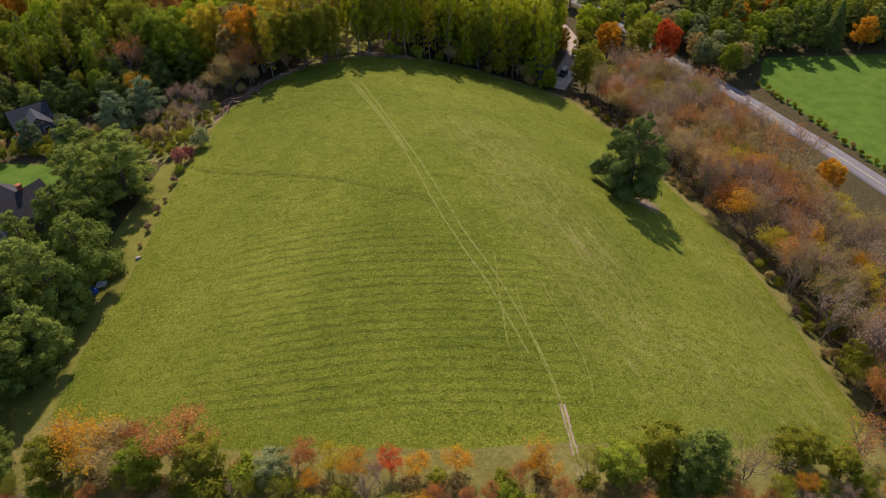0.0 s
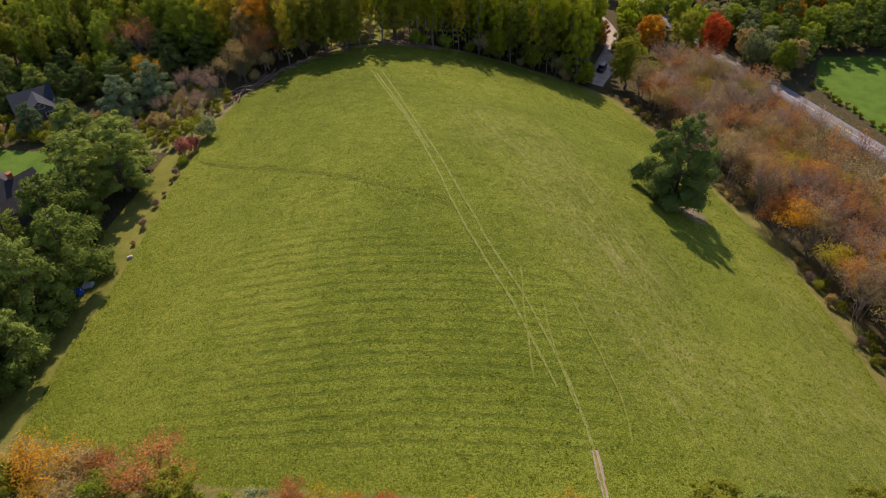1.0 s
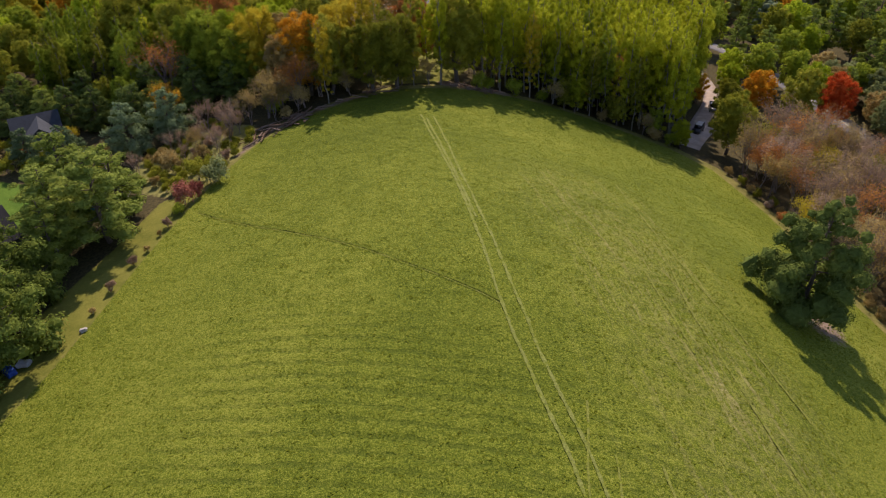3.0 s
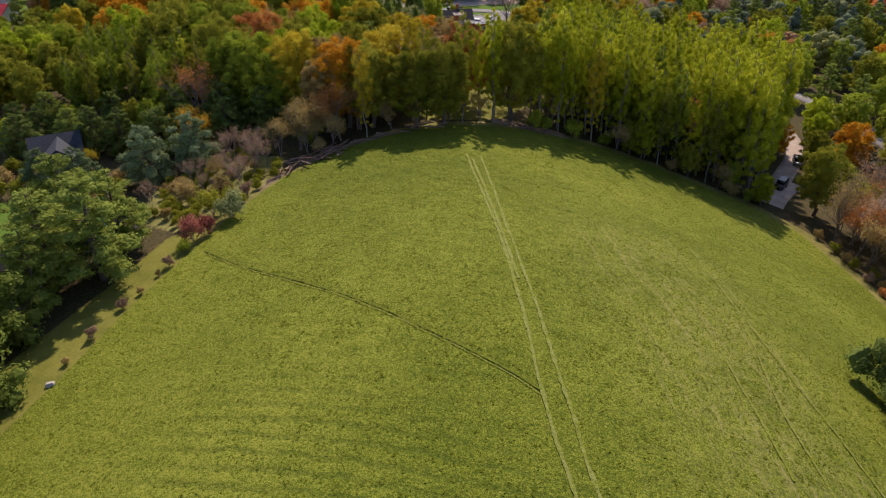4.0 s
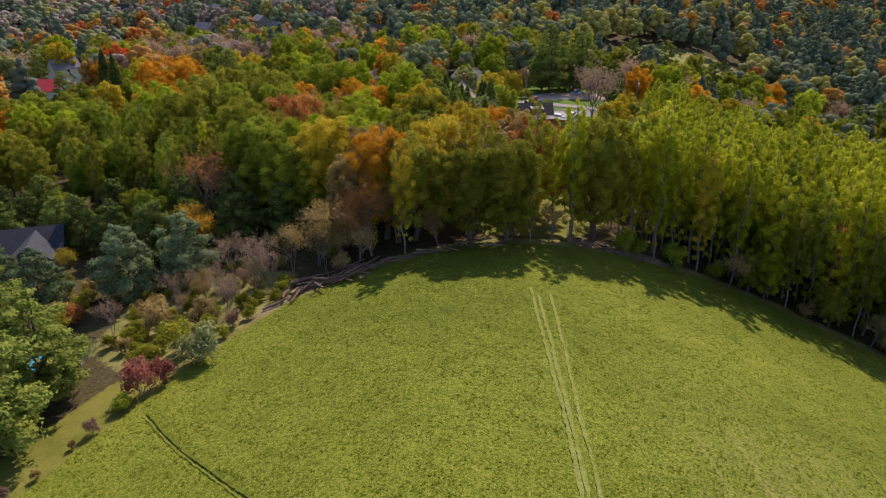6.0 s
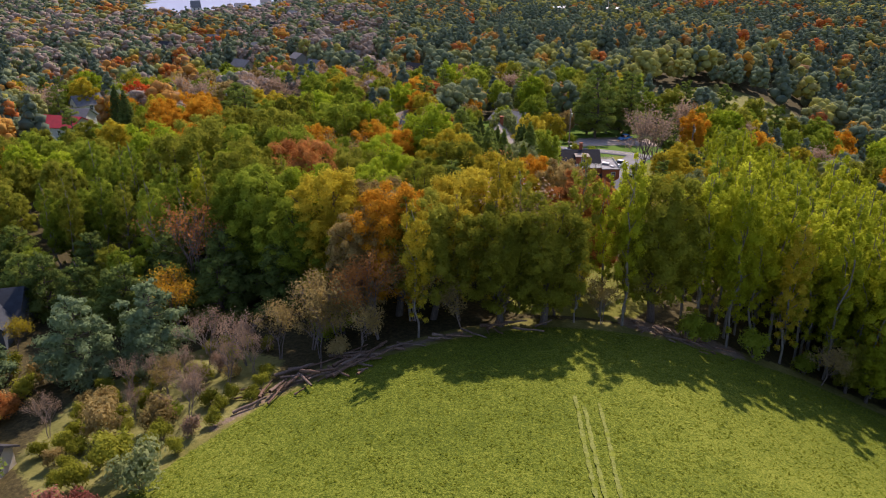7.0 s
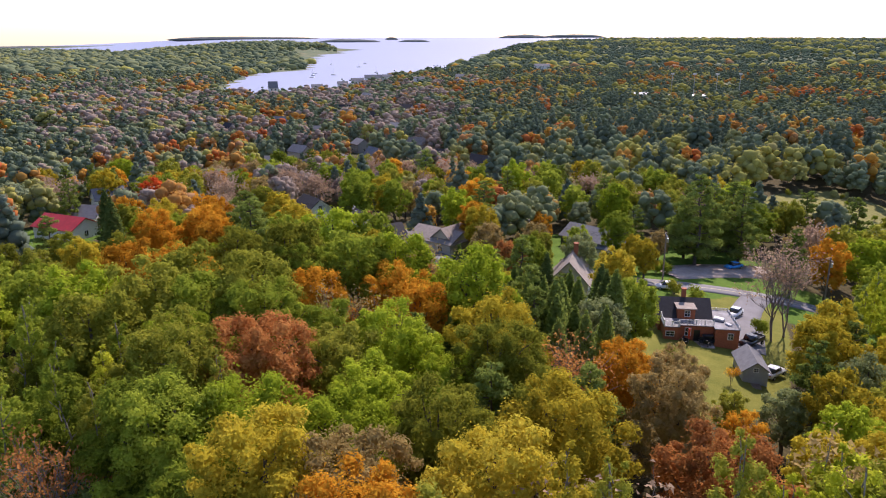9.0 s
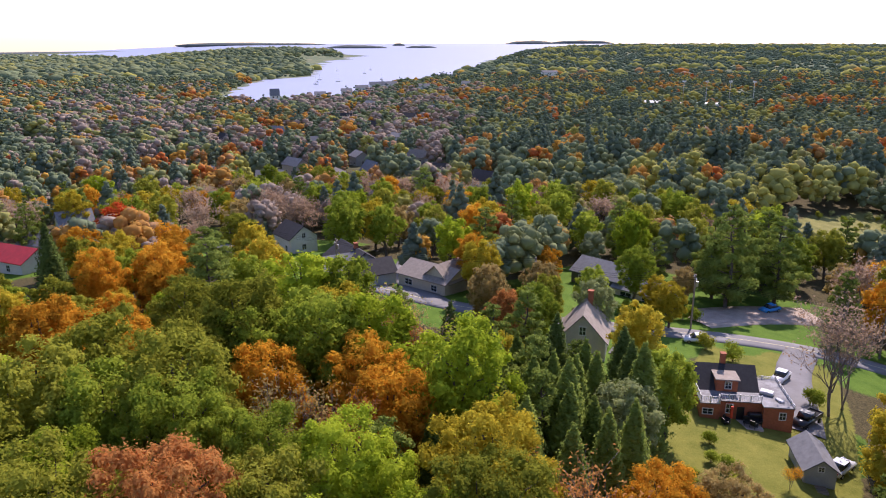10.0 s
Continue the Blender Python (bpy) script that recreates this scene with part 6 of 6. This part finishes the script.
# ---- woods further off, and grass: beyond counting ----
def hazed_tone_material(name, through=0.4):
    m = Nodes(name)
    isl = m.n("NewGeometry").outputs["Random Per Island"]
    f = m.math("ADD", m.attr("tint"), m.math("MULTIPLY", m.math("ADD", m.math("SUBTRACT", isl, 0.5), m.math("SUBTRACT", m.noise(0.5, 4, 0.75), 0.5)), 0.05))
    # autumn tones, kept pale, greyish and bluish to put haze into the colour
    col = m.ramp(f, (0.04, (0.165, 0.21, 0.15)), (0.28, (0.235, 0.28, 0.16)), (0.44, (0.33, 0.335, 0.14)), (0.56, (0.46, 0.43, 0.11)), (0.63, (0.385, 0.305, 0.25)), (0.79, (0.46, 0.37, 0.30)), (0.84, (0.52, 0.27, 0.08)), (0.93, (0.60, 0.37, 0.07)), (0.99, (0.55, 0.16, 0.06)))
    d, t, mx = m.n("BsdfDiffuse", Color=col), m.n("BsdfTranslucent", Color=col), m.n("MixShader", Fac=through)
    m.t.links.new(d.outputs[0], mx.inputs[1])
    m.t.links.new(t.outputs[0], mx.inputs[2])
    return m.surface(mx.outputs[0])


TONE = hazed_tone_material("far_leaf_hazed")


def far_woods(name, label, lo, hi, az0, az1, gap, lobes, per, size, seed, radius, tall, skip, sunk=0.0):
    """Many crowns in one mesh, close above a dense underwood, each of a few rough leaf masses and of one tone."""
    rng = np.random.default_rng(seed)
    n = int(math.radians(az1 - az0) / 2 * (hi * hi - lo * lo) / gap ** 2)
    d, az = np.sqrt(rng.uniform(lo * lo, hi * hi, n)), rng.uniform(az0, az1, n)
    x, y = -32 - d * np.sin(np.radians(az)), 139 + d * np.cos(np.radians(az))
    keep = ~skip(x, y) & ((land(x, y) > sea_level(x, y) + 1.5) | (d < 620))
    x, y, d, az = x[keep], y[keep], d[keep], az[keep]
    n = len(x)
    patch = np.sin(x / 47 + 1.0) * np.cos(y / 61 + 0.4) + 0.7 * np.sin(x / 23 + y / 31) + 0.8 * np.sin(x / 130 + 2) * np.cos(y / 170) + rng.normal(size=n) * 0.4
    drift = np.sin(x / 58 + 0.8 * np.sin(y / 90)) * np.sin(y / 52 + 1.1) + rng.normal(size=n) * 0.3
    town = step(27, 33, az) * step(66, 56, az) * step(1150, 800, d)
    east = step(31, 25, az)
    u = rng.random(n)
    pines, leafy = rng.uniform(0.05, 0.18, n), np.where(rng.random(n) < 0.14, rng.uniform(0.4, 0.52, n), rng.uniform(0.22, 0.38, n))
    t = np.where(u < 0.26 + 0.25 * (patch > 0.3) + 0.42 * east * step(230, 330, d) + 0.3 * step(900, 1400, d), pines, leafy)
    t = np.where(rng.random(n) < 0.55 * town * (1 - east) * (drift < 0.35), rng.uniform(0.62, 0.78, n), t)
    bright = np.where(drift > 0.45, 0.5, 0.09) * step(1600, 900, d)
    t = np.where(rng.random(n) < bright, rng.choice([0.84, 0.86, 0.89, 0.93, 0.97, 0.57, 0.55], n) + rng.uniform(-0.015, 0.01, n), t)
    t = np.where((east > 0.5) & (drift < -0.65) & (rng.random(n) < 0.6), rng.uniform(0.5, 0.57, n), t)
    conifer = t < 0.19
    s = rng.uniform(0.7, 1.3, n)
    foot = np.stack([x, y, land(x, y) - tall * sunk], 1)
    # leaf masses: rings of lobes for hardwoods, a narrowing stack for conifers
    q = np.arange(lobes)[None] + 0.5
    an = 2.4 * q + rng.uniform(0, 6.3, (n, 1)) + rng.uniform(-0.5, 0.5, (n, lobes))
    v = q / lobes
    w = -0.55 + 1.5 * v
    ring = np.where(conifer[:, None], radius * 0.5 * (1 - v) ** 0.8, radius * 0.66 * np.sqrt(np.maximum(0.06, 1 - w * w)) * rng.uniform(0.7, 1.1, (n, lobes)))
    rise = np.where(conifer[:, None], tall * (0.22 + 0.95 * v), tall * (0.56 + 0.36 * w))
    fat = np.where(conifer[:, None], radius * (0.42 * (1 - v) + 0.13), radius * rng.uniform(0.34, 0.56, (n, lobes)) * (1.9 / math.sqrt(lobes)) ** 0.5 * (1.35 if lobes < 6 else 1.0))
    c = foot[:, None] + np.stack([ring * np.cos(an), ring * np.sin(an), rise], -1) * s[:, None, None]
    fat = fat * s[:, None]
    V0, F0 = BALL
    V = c[:, :, None] + V0 * (fat[:, :, None] * rng.uniform(0.72, 1.22, (n, lobes, len(V0))))[..., None] * (1, 1, 0.85 if lobes > 10 else 0.6)
    faces = (F0[None] + (np.arange(n * lobes) * len(V0))[:, None, None]).reshape(-1, 3)
    verts, tint = V.reshape(-1, 3), np.repeat(t, lobes * len(V0))
    if per:
        k = np.repeat(np.arange(n), per)
        m = rng.integers(0, lobes, n * per)
        dr = unit(rng.normal(size=(n * per, 3)) + (0, 0, 0.4))
        spot = c[k, m] + dr * fat[k, m][:, None] * rng.uniform(0.85, 1.2, (n * per, 1))
        tri = leaf_tris(rng, spot, unit(dr + (0, 0, 0.3) + rng.normal(size=(n * per, 3)) * 0.3), size).reshape(-1, 3)
        faces = np.concatenate([faces, np.arange(len(tri)).reshape(-1, 3) + len(verts)])
        verts, tint = np.concatenate([verts, tri]), np.concatenate([tint, np.repeat(t[k], 3)])
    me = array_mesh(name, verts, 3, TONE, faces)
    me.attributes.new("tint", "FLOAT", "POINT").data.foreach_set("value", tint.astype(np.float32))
    return tagged(new(name, me), label, "woods", kind="stuff")


def skip_near(x, y):
    out = np.zeros(len(x), bool)
    for q in (FIELD, STRIP, LAWN_EAST, LAWN_WEST, YARD, LOT_LAWN, HEATH, POPLARS, HEDGE_EAST, SCRUB, SCRUB_W, HEDGE_SOUTH, PINES_WEST, GLADE, NEARW, HOLLOW, NORTH, WEST, [(-78, 203), (-30, 196), (-22, 262), (-60, 270), (-82, 255)], ASPEN_WEST):
        out |= inside(x, y, q) > -1
    for line, w in ROADS.values():
        out |= seg_dist(x, y, line) < w / 2 + 4
    for a, b, r in HOMES:
        out |= np.hypot(x - a, y - b) < r
        reach = math.hypot(-32 - a, 139 - b)
        out |= seg_dist(x, y, [(a, b), (a + (-32 - a) * depth_open(a) / reach, b + (139 - b) * depth_open(a) / reach)]) < 0.8 * r
    for a, b, g in SPOTS:
        out |= np.hypot(x - a, y - b) < 0.45 * g + 2.2
    return out


def no_skip(x, y):
    out = np.zeros(len(x), bool)
    for a, b, r in HOMES:
        if math.hypot(a, b) > 500:
            out |= np.hypot(x - a, y - b) < r * 1.2
            out |= seg_dist(x, y, [(a, b), (a - (a + 32) * 0.05, b - (b - 139) * 0.05)]) < r * 0.8
    return out


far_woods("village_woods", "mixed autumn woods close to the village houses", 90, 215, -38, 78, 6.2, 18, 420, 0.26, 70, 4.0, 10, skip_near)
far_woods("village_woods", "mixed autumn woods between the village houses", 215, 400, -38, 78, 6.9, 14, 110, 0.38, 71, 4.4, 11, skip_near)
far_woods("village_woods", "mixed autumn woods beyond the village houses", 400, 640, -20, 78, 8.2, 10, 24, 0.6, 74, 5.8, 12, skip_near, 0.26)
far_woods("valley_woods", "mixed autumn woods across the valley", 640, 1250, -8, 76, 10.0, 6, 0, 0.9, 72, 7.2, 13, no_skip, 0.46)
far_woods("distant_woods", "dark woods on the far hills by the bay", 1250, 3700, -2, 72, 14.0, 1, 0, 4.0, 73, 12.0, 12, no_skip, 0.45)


def heath():
    rng = np.random.default_rng(77)
    pts = [(x, y) for x, y in zip(rng.uniform(-64, -6, 300), rng.uniform(316, 388, 300)) if inside(np.array([x]), np.array([y]), HEATH)[0] > 1]
    for x, y in pts[:85]:
        plant("shrub", x, y, rng.uniform(0.5, 0.95), ("olive", "green", "grey")[rng.integers(3)], "on the open heath", 1.0, "heath shrubs")


heath()


def grass():
    rng = np.random.default_rng(81)
    n = 60000
    x, y = rng.uniform(-51, 53, n * 2), rng.uniform(44, 163, n * 2)
    d = inside(x, y, FIELD)
    worn = np.minimum.reduce([seg_dist(x, y, l) for l in TRACKS])
    row = np.sin(y * 4.1 + 1.6 * np.sin(x / 13) + 0.5 * np.sin(x / 4.7 + y / 9) + 1.75)
    keep = (d > 0.2) & (worn > 0.4) & ((row < 0.3) | (y + 0.25 * x > 88) | (rng.random(n * 2) < 0.35))
    x, y = x[keep][:n], y[keep][:n]
    n = len(x)
    base = np.stack([x, y, land(x, y) + 0.01], 1)
    an = rng.uniform(0, 2 * math.pi, n)
    tris = []
    for q in range(2):
        a = an + q * 1.9
        side = np.stack([np.cos(a), np.sin(a), np.zeros(n)], 1) * rng.uniform(0.04, 0.11, (n, 1))
        lean = rng.normal(size=(n, 3)) * (0.12, 0.12, 0) + np.stack([np.zeros(n), np.zeros(n), rng.uniform(0.025, 0.06, n)], 1)
        tris.append(np.stack([base - side, base + side, base + lean], 1))
    return tagged(new("grass", array_mesh("grass", np.concatenate(tris), 3, leaf_material("grass_blade", (0.13, 0.162, 0.013), (0.18, 0.21, 0.019), (0.25, 0.265, 0.04), 0.5))), "uneven tufts of cut hay grass on the field", "grass", kind="stuff")


grass()

# ---- islands ----
for az, d, L, W, h in ((34.0, 3900, 170, 60, 13), (35.7, 4300, 75, 40, 15), (38.9, 3900, 330, 90, 16), (25.6, 4700, 330, 90, 20), (22, 4750, 420, 90, 22), (46.5, 4600, 900, 120, 16), (62, 4700, 1200, 120, 15)):
    x, y = bearing(az, d)
    bm = bmesh.new()
    bmesh.ops.create_uvsphere(bm, u_segments=28, v_segments=10, radius=1.0)
    for v in bm.verts:
        v.co.z *= 1 + 0.35 * noise.noise(v.co * 4 + Vector((az, 0, 0)))
        v.co = Vector((v.co.x * L * 0.5, v.co.y * W * 0.5, v.co.z * h))
    ob = part("island", bm, plain("island_woods", (0.10, 0.115, 0.11), 0.95, scale=0.02), None, "", True)
    ob.matrix_basis = pose(x, y, float(sea_level(x, y)) - 2, 0, 0, az)
    tagged(ob, "low wooded island far out in the bay", "island", "islands")
